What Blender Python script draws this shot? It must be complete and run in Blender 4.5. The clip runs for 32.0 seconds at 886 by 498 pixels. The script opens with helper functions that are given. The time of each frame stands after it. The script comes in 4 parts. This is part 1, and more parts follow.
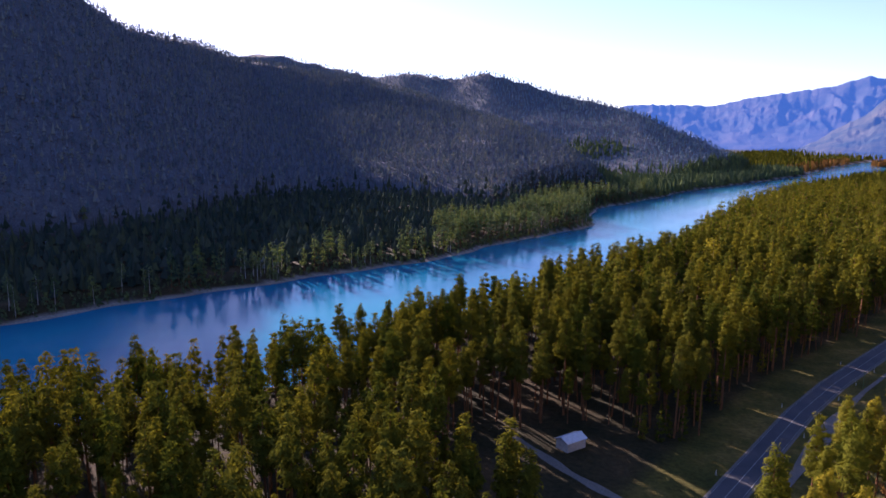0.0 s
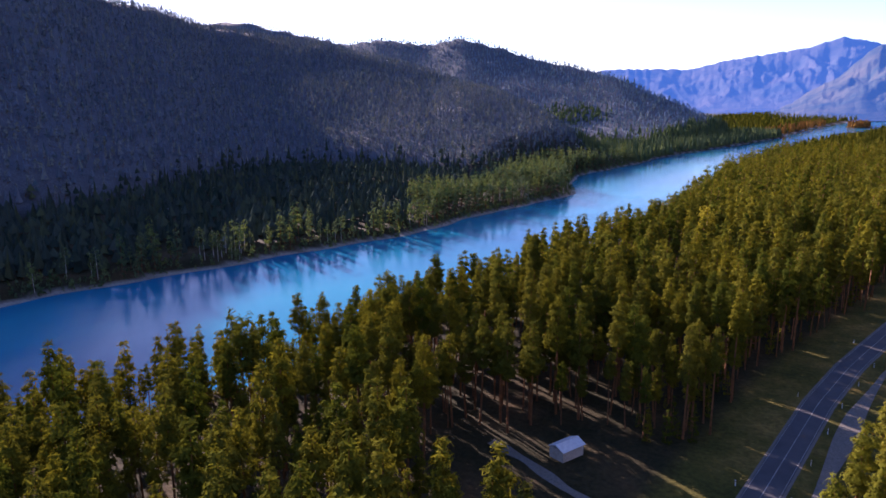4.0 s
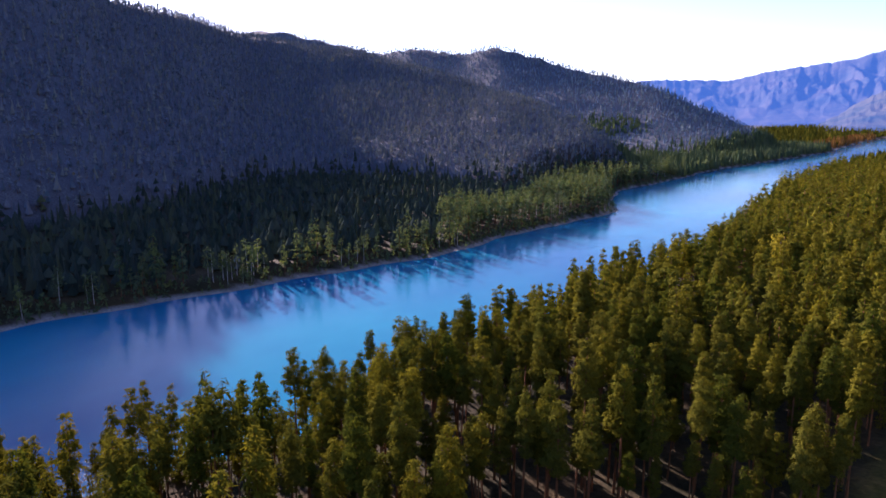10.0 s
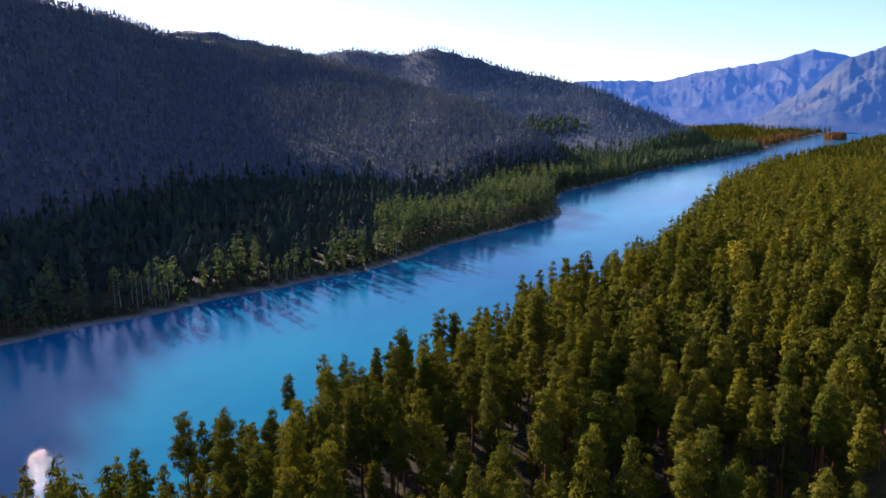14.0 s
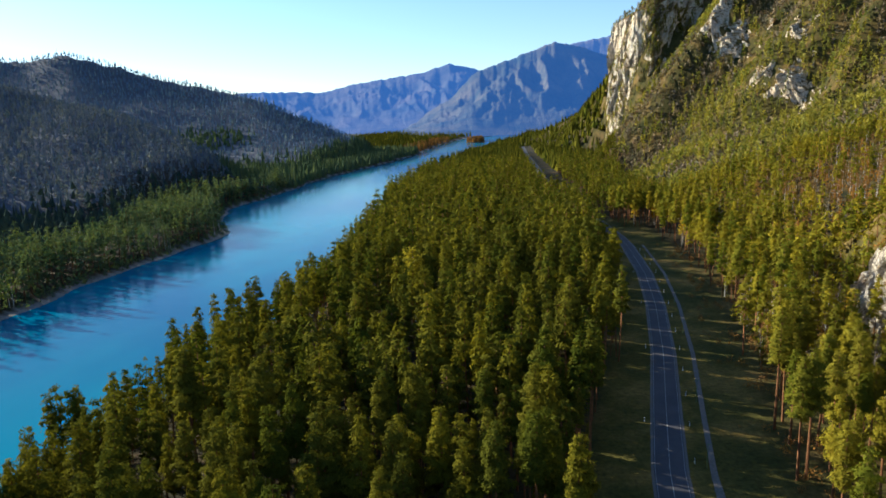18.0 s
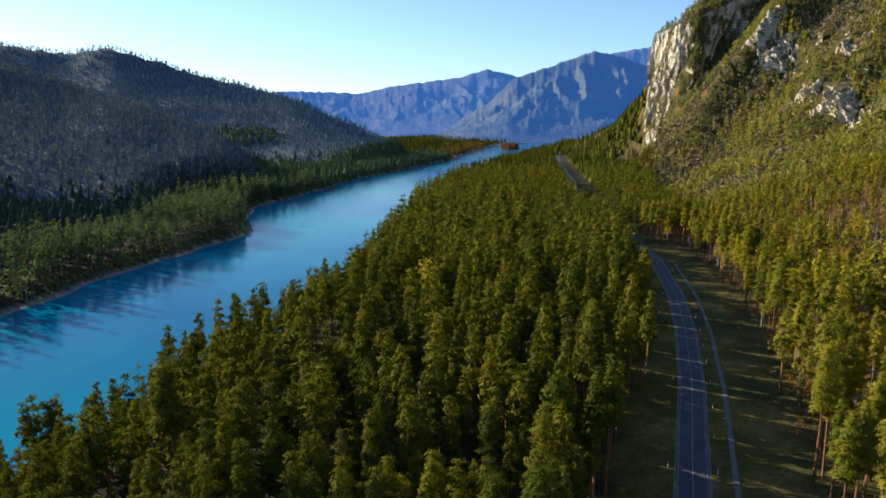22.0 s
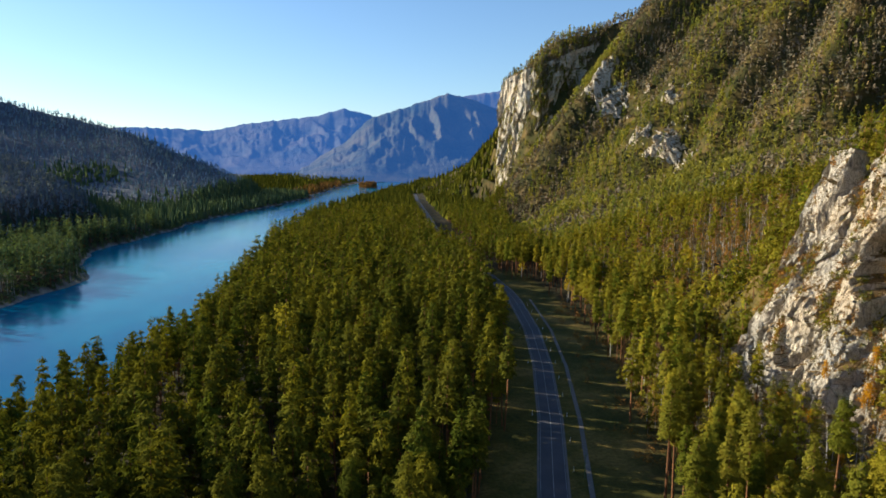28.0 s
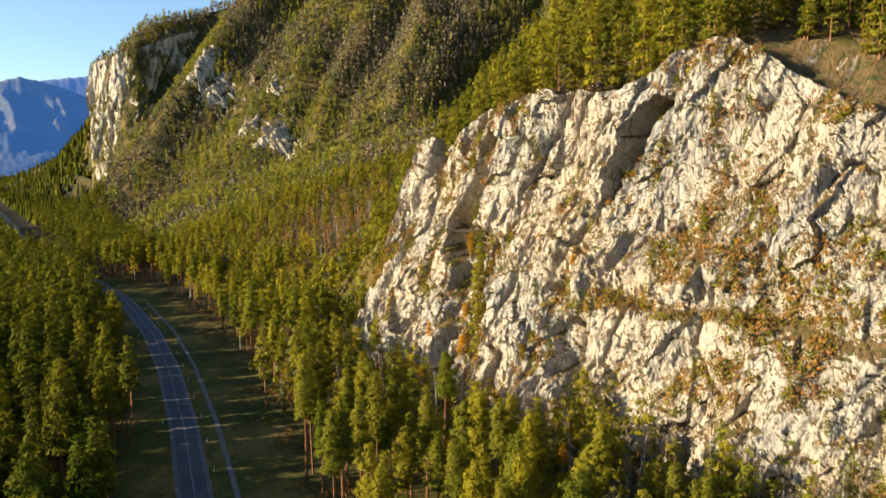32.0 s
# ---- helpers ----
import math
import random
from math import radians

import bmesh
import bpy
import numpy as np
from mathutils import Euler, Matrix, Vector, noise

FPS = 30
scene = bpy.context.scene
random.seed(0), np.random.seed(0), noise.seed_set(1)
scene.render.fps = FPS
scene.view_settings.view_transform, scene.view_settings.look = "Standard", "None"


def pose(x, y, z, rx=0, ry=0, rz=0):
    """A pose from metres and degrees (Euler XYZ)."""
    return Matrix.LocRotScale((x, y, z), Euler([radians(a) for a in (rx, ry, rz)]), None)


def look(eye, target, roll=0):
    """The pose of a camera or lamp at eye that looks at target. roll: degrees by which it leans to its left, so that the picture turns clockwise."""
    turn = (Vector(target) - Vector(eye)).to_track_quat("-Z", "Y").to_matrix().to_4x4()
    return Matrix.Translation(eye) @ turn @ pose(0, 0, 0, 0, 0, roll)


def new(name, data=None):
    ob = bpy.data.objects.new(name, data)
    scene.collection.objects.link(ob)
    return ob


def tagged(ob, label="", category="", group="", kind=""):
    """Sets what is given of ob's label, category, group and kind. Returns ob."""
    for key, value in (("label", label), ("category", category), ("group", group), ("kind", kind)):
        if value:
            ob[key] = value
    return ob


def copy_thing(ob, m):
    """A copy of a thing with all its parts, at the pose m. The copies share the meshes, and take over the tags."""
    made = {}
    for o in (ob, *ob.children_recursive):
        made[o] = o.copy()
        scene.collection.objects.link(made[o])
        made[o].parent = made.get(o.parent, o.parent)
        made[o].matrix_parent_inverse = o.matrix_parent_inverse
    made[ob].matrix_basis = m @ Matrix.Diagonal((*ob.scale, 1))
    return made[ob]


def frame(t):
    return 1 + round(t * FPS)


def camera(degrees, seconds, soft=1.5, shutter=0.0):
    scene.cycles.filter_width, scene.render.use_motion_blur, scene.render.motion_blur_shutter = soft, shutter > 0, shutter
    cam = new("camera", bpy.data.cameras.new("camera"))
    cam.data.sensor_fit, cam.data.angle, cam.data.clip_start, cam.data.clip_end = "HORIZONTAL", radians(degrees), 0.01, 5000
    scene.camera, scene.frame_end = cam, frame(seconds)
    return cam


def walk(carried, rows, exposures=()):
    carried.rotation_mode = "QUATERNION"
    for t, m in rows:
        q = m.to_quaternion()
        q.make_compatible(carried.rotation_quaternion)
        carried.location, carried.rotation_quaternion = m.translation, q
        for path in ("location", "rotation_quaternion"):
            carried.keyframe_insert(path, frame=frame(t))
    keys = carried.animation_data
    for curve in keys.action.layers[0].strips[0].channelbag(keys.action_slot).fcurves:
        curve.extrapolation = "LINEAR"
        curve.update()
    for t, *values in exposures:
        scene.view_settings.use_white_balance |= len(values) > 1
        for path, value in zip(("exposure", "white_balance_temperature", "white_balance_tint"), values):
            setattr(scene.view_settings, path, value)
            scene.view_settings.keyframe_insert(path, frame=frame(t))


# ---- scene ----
EXPOSURES = [(0, 1.65, 5700, 46), (2.5, 1.8, 5700, 46), (13.4, 1.8, 5700, 46), (14.8, 1.1, 5500, 10), (17.5, 1.45, 5650, 10), (21, 1.35, 5650, 10), (24, 1.15, 5700, 10), (27, 1.1, 5750, 10), (29, 1.3, 5900, 10), (32, 1.55, 6300, 10)]
cam = camera(65.67, 32.0, soft=1.65)
# seconds, place, then yaw to the left, pitch and lean in degrees
PATH = [
    (0, 32.54, -107.47, 69.41, 27.67, -9.63, 0.66), (0.5, 31.37, -104.9, 68.92, 27.23, -10.06, 0.43), (1, 30.3, -102.27, 68.56, 26.63, -11.88, 0.46),
    (1.5, 29.08, -99.67, 68.41, 26.02, -12.43, 0.23), (2, 27.89, -97.04, 68.31, 25.54, -12.41, 0.17), (2.5, 26.6, -94.41, 68.25, 25.52, -12.31, -0.05),
    (4.5, 22.01, -83.59, 67.49, 25.98, -12.06, -0.33), (5, 20.93, -80.88, 67.49, 26.25, -11.93, -0.37), (5.5, 19.86, -78.21, 67.49, 26.56, -11.83, -0.52),
    (6, 18.77, -75.62, 67.44, 26.8, -11.75, -0.5), (6.5, 17.76, -73.09, 67.41, 27.03, -11.68, -0.39), (7, 16.61, -70.65, 67.33, 27.3, -11.6, -0.3),
    (7.5, 15.28, -68.28, 67.3, 27.56, -11.52, -0.18), (8, 13.94, -65.97, 67.37, 27.8, -11.48, -0.17), (8.5, 12.54, -63.72, 67.49, 27.96, -11.44, -0.01),
    (9, 11.25, -61.47, 67.5, 28.14, -11.4, 0.05), (9.5, 9.89, -59.18, 67.53, 28.39, -11.37, 0.03), (10, 8.55, -56.85, 67.52, 28.51, -11.37, 0.13),
    (10.5, 7.14, -54.43, 67.62, 28.46, -11.37, 0.19), (11, 5.69, -51.99, 67.67, 28.56, -11.38, 0.12), (11.5, 4.33, -49.46, 67.81, 28.67, -11.37, 0.14),
    (12, 3.13, -46.92, 67.98, 31, -11.37, 0.21), (12.5, 2.24, -44.31, 68.05, 33.87, -11.41, 0.46), (13, 1.43, -41.44, 68.04, 33.53, -11.43, 0.55),
    (13.5, 0.55, -38.31, 67.92, 29.32, -11.36, 0.21), (14, -0.3, -35.08, 67.76, 23.67, -11.29, -0.2), (14.5, -1.18, -31.9, 67.62, 16.52, -11.27, -0.65),
    (15, -1.98, -28.77, 67.4, 10.06, -11.23, -1.09), (15.5, -2.65, -25.57, 67.1, 7.07, -11.18, -1.23), (17.5, -2.58, -8, 65.21, -3.86, -10.91, -1.74),
    (18, -1.81, -4.96, 65.07, -2.96, -10.74, -1.67), (18.5, -0.84, -2.27, 64.98, -0.96, -10.58, -1.53), (19, -0, 0, 65, 0, -10.46, -1.22),
    (19.5, 0.71, 1.82, 65.09, 0.4, -10.39, -0.89), (20, 1.31, 3.26, 65.1, 0.48, -10.32, -0.58), (20.5, 1.8, 4.34, 65.06, 0.43, -10.31, -0.23),
    (21, 2, 5.19, 65.15, 0.23, -10.32, 0.06), (21.5, 2.15, 5.76, 65.27, -0.08, -10.36, 0.32), (22, 2.26, 6.19, 65.47, -0.4, -10.34, 0.48),
    (22.5, 2.25, 6.55, 65.66, -0.92, -9.52, 0.61), (23, 2.32, 6.89, 65.77, -1.36, -7.14, 0.68), (23.5, 2.34, 7.22, 65.75, -1.76, -6.81, 0.67),
    (24, 2.47, 7.61, 65.72, -2.23, -6.84, 0.71), (24.5, 2.56, 7.92, 65.75, -2.74, -6.9, 0.82), (26.5, 2.9, 8.59, 66.05, -4.98, -6.98, 0.94),
    (27, 2.97, 8.81, 66.01, -5.86, -7.05, 1.02), (27.5, 3.08, 9.11, 66.02, -8.68, -7.05, 1.03), (28, 3.09, 9.37, 65.95, -12.1, -7.05, 0.82),
    (28.5, 3.03, 9.62, 65.92, -16.37, -7.07, 0.68), (29, 3.01, 9.61, 65.97, -20.33, -7.07, 0.52), (29.5, 2.91, 9.4, 65.86, -24.35, -7.06, 0.36),
    (30, 2.69, 9.04, 65.69, -27.8, -7.11, 0.26), (30.5, 2.62, 8.79, 65.64, -31.68, -7.19, 0.08), (31, 2.54, 8.67, 65.7, -35.37, -7.3, -0.03),
    (31.5, 2.56, 8.76, 65.73, -39.27, -7.46, -0.23), (32, 2.5, 8.77, 65.68, -43.28, -7.66, -0.42),
]


def aimed(x, y, z, yaw, pitch, lean):
    a, p = radians(yaw), radians(pitch)
    return look((x, y, z), (x - math.sin(a) * math.cos(p), y + math.cos(a) * math.cos(p), z + math.sin(p)), lean)


walk(cam, [(r[0], aimed(*r[1:])) for r in PATH], EXPOSURES)

# ---- light ----
SUN_AZ, SUN_EL = -59.0, 18.3
world = bpy.data.worlds.new("sky")
scene.world = world
world.use_nodes = True
wn = world.node_tree.nodes
sky = wn.new("ShaderNodeTexSky")
sky.sky_type, sky.sun_disc = "NISHITA", False
sky.sun_elevation, sky.sun_rotation = radians(SUN_EL), radians(SUN_AZ)
sky.air_density, sky.dust_density, sky.ozone_density = 1.0, 0.2, 3.0
wn["Background"].inputs["Strength"].default_value = 0.075
world.node_tree.links.new(sky.outputs[0], wn["Background"].inputs["Color"])
sun_data = bpy.data.lights.new("sun", "SUN")
sun_data.energy, sun_data.angle, sun_data.color = 5.0, radians(0.55), (1.0, 0.86, 0.62)
sun = new("sun", sun_data)
sa, se = radians(SUN_AZ), radians(SUN_EL)
sun.matrix_world = look((math.sin(sa) * math.cos(se) * 900, math.cos(sa) * math.cos(se) * 900, math.sin(se) * 900), (0, 0, 0))


# ---- materials ----
def material(name, rough=0.8, spec=0.3):
    m = bpy.data.materials.new(name)
    m.use_nodes = True
    b = m.node_tree.nodes["Principled BSDF"]
    b.inputs["Roughness"].default_value = rough
    b.inputs["Specular IOR Level"].default_value = spec
    return m, m.node_tree.nodes, m.node_tree.links, b


def noise_node(nt, links, scale, detail=5, rough=0.6, stretch=None):
    n = nt.new("ShaderNodeTexNoise")
    n.inputs["Scale"].default_value, n.inputs["Detail"].default_value, n.inputs["Roughness"].default_value = scale, detail, rough
    co = nt.new("ShaderNodeTexCoord")
    if stretch:
        mp = nt.new("ShaderNodeMapping")
        mp.inputs["Scale"].default_value = stretch[:3]
        if len(stretch) > 3:
            mp.inputs["Rotation"].default_value = stretch[3:]
        links.new(co.outputs["Object"], mp.inputs[0])
        links.new(mp.outputs[0], n.inputs["Vector"])
    else:
        links.new(co.outputs["Object"], n.inputs["Vector"])
    return n


def ramp(nt, links, src, stops):
    r = nt.new("ShaderNodeValToRGB")
    e = r.color_ramp.elements
    while len(e) < len(stops):
        e.new(0.5)
    for el, (p, c) in zip(e, stops):
        el.position, el.color = p, (*c, 1)
    links.new(src, r.inputs[0])
    return r


def mix(nt, links, fac, a, b, kind="MIX"):
    n = nt.new("ShaderNodeMix")
    n.data_type, n.blend_type = "RGBA", kind
    for s, v in ((n.inputs[0], fac), (n.inputs[6], a), (n.inputs[7], b)):
        if isinstance(v, (int, float)):
            s.default_value = v
        elif isinstance(v, tuple):
            s.default_value = (*v, 1)
        else:
            links.new(v, s)
    return n.outputs[2]


def bump(nt, links, b, height, strength, distance):
    n = nt.new("ShaderNodeBump")
    n.inputs["Strength"].default_value, n.inputs["Distance"].default_value = strength, distance
    links.new(height, n.inputs["Height"])
    links.new(n.outputs[0], b.inputs["Normal"])


def foliage(name, dark, mid, light, glow=0.25):
    """Leaves and needles: each tuft its own shade, each tree its own tint, some light passing through."""
    m, nt, ln, b = material(name, 1.0, 0.0)
    geo, info, at = nt.new("ShaderNodeNewGeometry"), nt.new("ShaderNodeObjectInfo"), nt.new("ShaderNodeAttribute")
    at.attribute_name = "tint"
    add = nt.new("ShaderNodeMath")
    add.operation = "ADD"
    ln.new(info.outputs["Random"], add.inputs[0])
    ln.new(at.outputs["Fac"], add.inputs[1])
    frac = nt.new("ShaderNodeMath")
    frac.operation = "FRACT"
    ln.new(add.outputs[0], frac.inputs[0])
    tuft = ramp(nt, ln, geo.outputs["Random Per Island"], [(0, tuple((a + b) / 2 for a, b in zip(dark, mid))), (0.6, mid), (1, tuple((a + 2 * b) / 3 for a, b in zip(light, mid)))])
    tree = ramp(nt, ln, frac.outputs[0], [(0, (0.6, 0.75, 0.65)), (0.5, (1, 1, 1)), (1, (1.4, 1.3, 0.8))])
    col = mix(nt, ln, 1.0, tuft.outputs[0], tree.outputs[0], "MULTIPLY")
    ln.new(col, b.inputs["Base Color"])
    tr = nt.new("ShaderNodeBsdfTranslucent")
    ln.new(mix(nt, ln, 1.0, col, (1.3, 1.25, 0.6), "MULTIPLY"), tr.inputs[0])
    ms = nt.new("ShaderNodeMixShader")
    ms.inputs[0].default_value = glow
    ln.new(b.outputs[0], ms.inputs[1])
    ln.new(tr.outputs[0], ms.inputs[2])
    ln.new(ms.outputs[0], nt["Material Output"].inputs[0])
    return m


def bark_mat(name, low, high):
    m, nt, ln, b = material(name, 0.9, 0.1)
    n = noise_node(nt, ln, 3.0, 6, 0.65, (1, 1, 0.25))
    ln.new(ramp(nt, ln, n.outputs[0], [(0.3, low), (0.7, high)]).outputs[0], b.inputs["Base Color"])
    bump(nt, ln, b, n.outputs[0], 0.6, 0.05)
    return m


PINE = foliage("pine_needles", (0.038, 0.043, 0.009), (0.1, 0.099, 0.013), (0.205, 0.182, 0.022), 0.28)
# Sunlit copy of PINE: sunlight put into the colour, lighter and yellower.
SUNPINE = foliage("sunlit_pine_needles", (0.08, 0.1, 0.012), (0.17, 0.15, 0.016), (0.28, 0.225, 0.03), 0.3)
# Blue put into the twig colour imitates haze over the hill across the river.
HILLWOOD = foliage("haze_blue_hill_wood", (0.105, 0.125, 0.175), (0.15, 0.175, 0.235), (0.185, 0.21, 0.265), 0.08)
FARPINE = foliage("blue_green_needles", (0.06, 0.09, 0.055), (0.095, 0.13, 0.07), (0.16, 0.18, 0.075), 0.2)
# Needles darkened to paint in the hill's shade on the flats below it.
SHADEPINE = foliage("shade_dark_needles", (0.03, 0.045, 0.04), (0.05, 0.068, 0.058), (0.08, 0.1, 0.075), 0.1)
HILLPINE = foliage("dull_hill_needles", (0.09, 0.095, 0.022), (0.19, 0.18, 0.04), (0.27, 0.235, 0.06), 0.35)
HILLTWIGS = foliage("grey_brown_hill_twigs", (0.1, 0.08, 0.058), (0.165, 0.132, 0.095), (0.23, 0.18, 0.12), 0.1)
# Bluer and lighter again: haze painted into the wood of the further hill.
HAZEWOOD = foliage("haze_blue_far_wood", (0.115, 0.155, 0.225), (0.155, 0.205, 0.285), (0.185, 0.24, 0.32), 0.05)
GOLD = foliage("golden_leaves", (0.2, 0.1, 0.01), (0.34, 0.19, 0.015), (0.5, 0.3, 0.03), 0.35)
RUST = foliage("rusty_leaves", (0.13, 0.06, 0.025), (0.21, 0.115, 0.04), (0.29, 0.17, 0.06), 0.3)
YELLOW = foliage("yellow_leaves", (0.2, 0.14, 0.015), (0.33, 0.26, 0.025), (0.45, 0.36, 0.05), 0.35)
TWIGS = foliage("bare_twigs", (0.08, 0.06, 0.05), (0.13, 0.1, 0.08), (0.2, 0.16, 0.12), 0.05)
BARK = bark_mat("pine_bark", (0.07, 0.035, 0.018), (0.26, 0.12, 0.05))
BIRCHBARK = bark_mat("birch_bark", (0.25, 0.22, 0.19), (0.6, 0.57, 0.52))


def ground_mat():
    """Grass in the open, fallen needles in the woods, gravel along the water, haze-blue ground on far hills."""
    m, nt, ln, b = material("forest_floor", 0.95, 0.1)
    n1, n2 = noise_node(nt, ln, 0.05, 6, 0.6), noise_node(nt, ln, 0.9, 7, 0.7)
    a = ramp(nt, ln, n1.outputs[0], [(0.35, (0.046, 0.052, 0.012)), (0.5, (0.09, 0.08, 0.018)), (0.65, (0.2, 0.14, 0.04))])
    w = ramp(nt, ln, n1.outputs[0], [(0.35, (0.022, 0.024, 0.011)), (0.5, (0.04, 0.034, 0.016)), (0.65, (0.075, 0.05, 0.024))])
    at = nt.new("ShaderNodeAttribute")
    at.attribute_name = "wood"
    base = mix(nt, ln, at.outputs["Fac"], a.outputs[0], w.outputs[0])
    # Dead leaves on the far-bank slopes, their grey blued to imitate haze.
    hazy_litter = nt.new("ShaderNodeAttribute")
    hazy_litter.attribute_name = "hazy_litter"
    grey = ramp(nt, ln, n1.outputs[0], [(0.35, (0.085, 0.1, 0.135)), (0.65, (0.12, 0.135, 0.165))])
    base = mix(nt, ln, hazy_litter.outputs["Fac"], base, grey.outputs[0])
    shore = nt.new("ShaderNodeAttribute")
    shore.attribute_name = "shore"
    base = mix(nt, ln, shore.outputs["Fac"], base, (0.27, 0.25, 0.23))
    c = ramp(nt, ln, n2.outputs[0], [(0.3, (0.5, 0.5, 0.5)), (0.75, (1.5, 1.45, 1.3))])
    ln.new(mix(nt, ln, 1.0, base, c.outputs[0], "MULTIPLY"), b.inputs["Base Color"])
    bump(nt, ln, b, n2.outputs[0], 0.8, 0.4)
    return m


def rock_mat():
    m, nt, ln, b = material("pale_limestone", 0.92, 0.15)
    n1 = noise_node(nt, ln, 0.05, 7, 0.6)
    n2 = noise_node(nt, ln, 0.55, 9, 0.72, (1.0, 1.6, 0.45, 0.35, 0, 0))
    n3 = noise_node(nt, ln, 2.1, 9, 0.8, (1.0, 1.3, 0.6, 0.3, 0, 0))
    base = ramp(nt, ln, n1.outputs[0], [(0.3, (0.5, 0.48, 0.43)), (0.5, (0.7, 0.62, 0.49)), (0.7, (0.74, 0.59, 0.4))])
    veins = ramp(nt, ln, n2.outputs[0], [(0.34, (0.35, 0.33, 0.31)), (0.46, (0.92, 0.91, 0.9)), (0.66, (1.2, 1.18, 1.12))])
    fine = ramp(nt, ln, n3.outputs[0], [(0.34, (0.62, 0.6, 0.58)), (0.5, (0.98, 0.98, 0.98)), (0.68, (1.2, 1.2, 1.18))])
    c = mix(nt, ln, 1.0, base.outputs[0], veins.outputs[0], "MULTIPLY")
    c = mix(nt, ln, 1.0, c, fine.outputs[0], "MULTIPLY")
    # moss and dry grass hold where the face lies back
    geo, sep = nt.new("ShaderNodeNewGeometry"), nt.new("ShaderNodeSeparateXYZ")
    ln.new(geo.outputs["Normal"], sep.inputs[0])
    add = nt.new("ShaderNodeMath")
    add.operation = "MULTIPLY_ADD"
    ln.new(noise_node(nt, ln, 0.22, 9, 0.72, (1.0, 1.5, 0.6, 0.3, 0, 0)).outputs[0], add.inputs[0])
    add.inputs[1].default_value = 1.6
    ln.new(sep.outputs[2], add.inputs[2])
    half = nt.new("ShaderNodeMath")
    half.operation = "MULTIPLY"
    ln.new(add.outputs[0], half.inputs[0])
    half.inputs[1].default_value = 0.5
    grass = ramp(nt, ln, half.outputs[0], [(0.65, (0, 0, 0)), (0.7, (1, 1, 1))])
    gcol = ramp(nt, ln, noise_node(nt, ln, 0.4, 5).outputs[0], [(0.35, (0.09, 0.095, 0.03)), (0.5, (0.19, 0.12, 0.045)), (0.7, (0.24, 0.16, 0.075))])
    # fractured blocks
    vo = nt.new("ShaderNodeTexVoronoi")
    vo.feature = "DISTANCE_TO_EDGE"
    vo.inputs["Scale"].default_value = 0.42
    co, mp = nt.new("ShaderNodeTexCoord"), nt.new("ShaderNodeMapping")
    mp.inputs["Scale"].default_value, mp.inputs["Rotation"].default_value = (1.0, 1.5, 0.55), (0.45, 0, 0)
    warp = mix(nt, ln, 0.12, co.outputs["Object"], noise_node(nt, ln, 0.3, 4).outputs["Color"], "LINEAR_LIGHT")
    ln.new(warp, mp.inputs[0])
    ln.new(mp.outputs[0], vo.inputs["Vector"])
    crack = ramp(nt, ln, vo.outputs["Distance"], [(0.0, (0, 0, 0)), (0.12, (1, 1, 1))])
    vo2 = nt.new("ShaderNodeTexVoronoi")
    vo2.feature = "DISTANCE_TO_EDGE"
    vo2.inputs["Scale"].default_value = 1.25
    ln.new(mp.outputs[0], vo2.inputs["Vector"])
    small_crack = ramp(nt, ln, vo2.outputs["Distance"], [(0.0, (0.45, 0.42, 0.4)), (0.07, (1, 1, 1))])
    wide_crack = ramp(nt, ln, vo.outputs["Distance"], [(0.0, (0.4, 0.37, 0.35)), (0.05, (1, 1, 1))])
    c = mix(nt, ln, 0.6, c, small_crack.outputs[0], "MULTIPLY")
    c = mix(nt, ln, 0.65, c, wide_crack.outputs[0], "MULTIPLY")
    ln.new(mix(nt, ln, grass.outputs[0], c, gcol.outputs[0]), b.inputs["Base Color"])
    h = nt.new("ShaderNodeMath")
    h.operation = "ADD"
    ln.new(n2.outputs[0], h.inputs[0])
    ln.new(n3.outputs[0], h.inputs[1])
    h2 = nt.new("ShaderNodeMath")
    h2.operation = "MULTIPLY_ADD"
    ln.new(crack.outputs[0], h2.inputs[0])
    h2.inputs[1].default_value = 0.35
    ln.new(h.outputs[0], h2.inputs[2])
    bump(nt, ln, b, h2.outputs[0], 1.0, 1.0)
    return m


def water_mat():
    m, nt, ln, b = material("turquoise_water", 0.09, 0.1)
    b.inputs["IOR"].default_value = 1.33
    n0 = noise_node(nt, ln, 0.012, 4, 0.5, (1.0, 0.45, 1))
    ln.new(ramp(nt, ln, n0.outputs[0], [(0.35, (0.003, 0.085, 0.2)), (0.65, (0.007, 0.185, 0.275))]).outputs[0], b.inputs["Base Color"])
    n1 = noise_node(nt, ln, 0.9, 5, 0.7, (1.3, 0.7, 1))
    n2 = noise_node(nt, ln, 0.05, 3, 0.5)
    h = nt.new("ShaderNodeMath")
    h.operation = "MULTIPLY"
    ln.new(n1.outputs[0], h.inputs[0])
    ln.new(n2.outputs[0], h.inputs[1])
    bump(nt, ln, b, h.outputs[0], 0.22, 0.3)
    return m


def asphalt_mat():
    m, nt, ln, b = material("worn_asphalt", 0.75, 0.35)
    n1, n2 = noise_node(nt, ln, 0.15, 5, 0.6), noise_node(nt, ln, 9.0, 4, 0.7)
    a = ramp(nt, ln, n1.outputs[0], [(0.35, (0.045, 0.045, 0.052)), (0.65, (0.068, 0.066, 0.072))])
    c = ramp(nt, ln, n2.outputs[0], [(0.3, (0.8, 0.8, 0.8)), (0.7, (1.2, 1.2, 1.2))])
    col = mix(nt, ln, 1.0, a.outputs[0], c.outputs[0], "MULTIPLY")
    at = nt.new("ShaderNodeAttribute")
    at.attribute_name = "track"
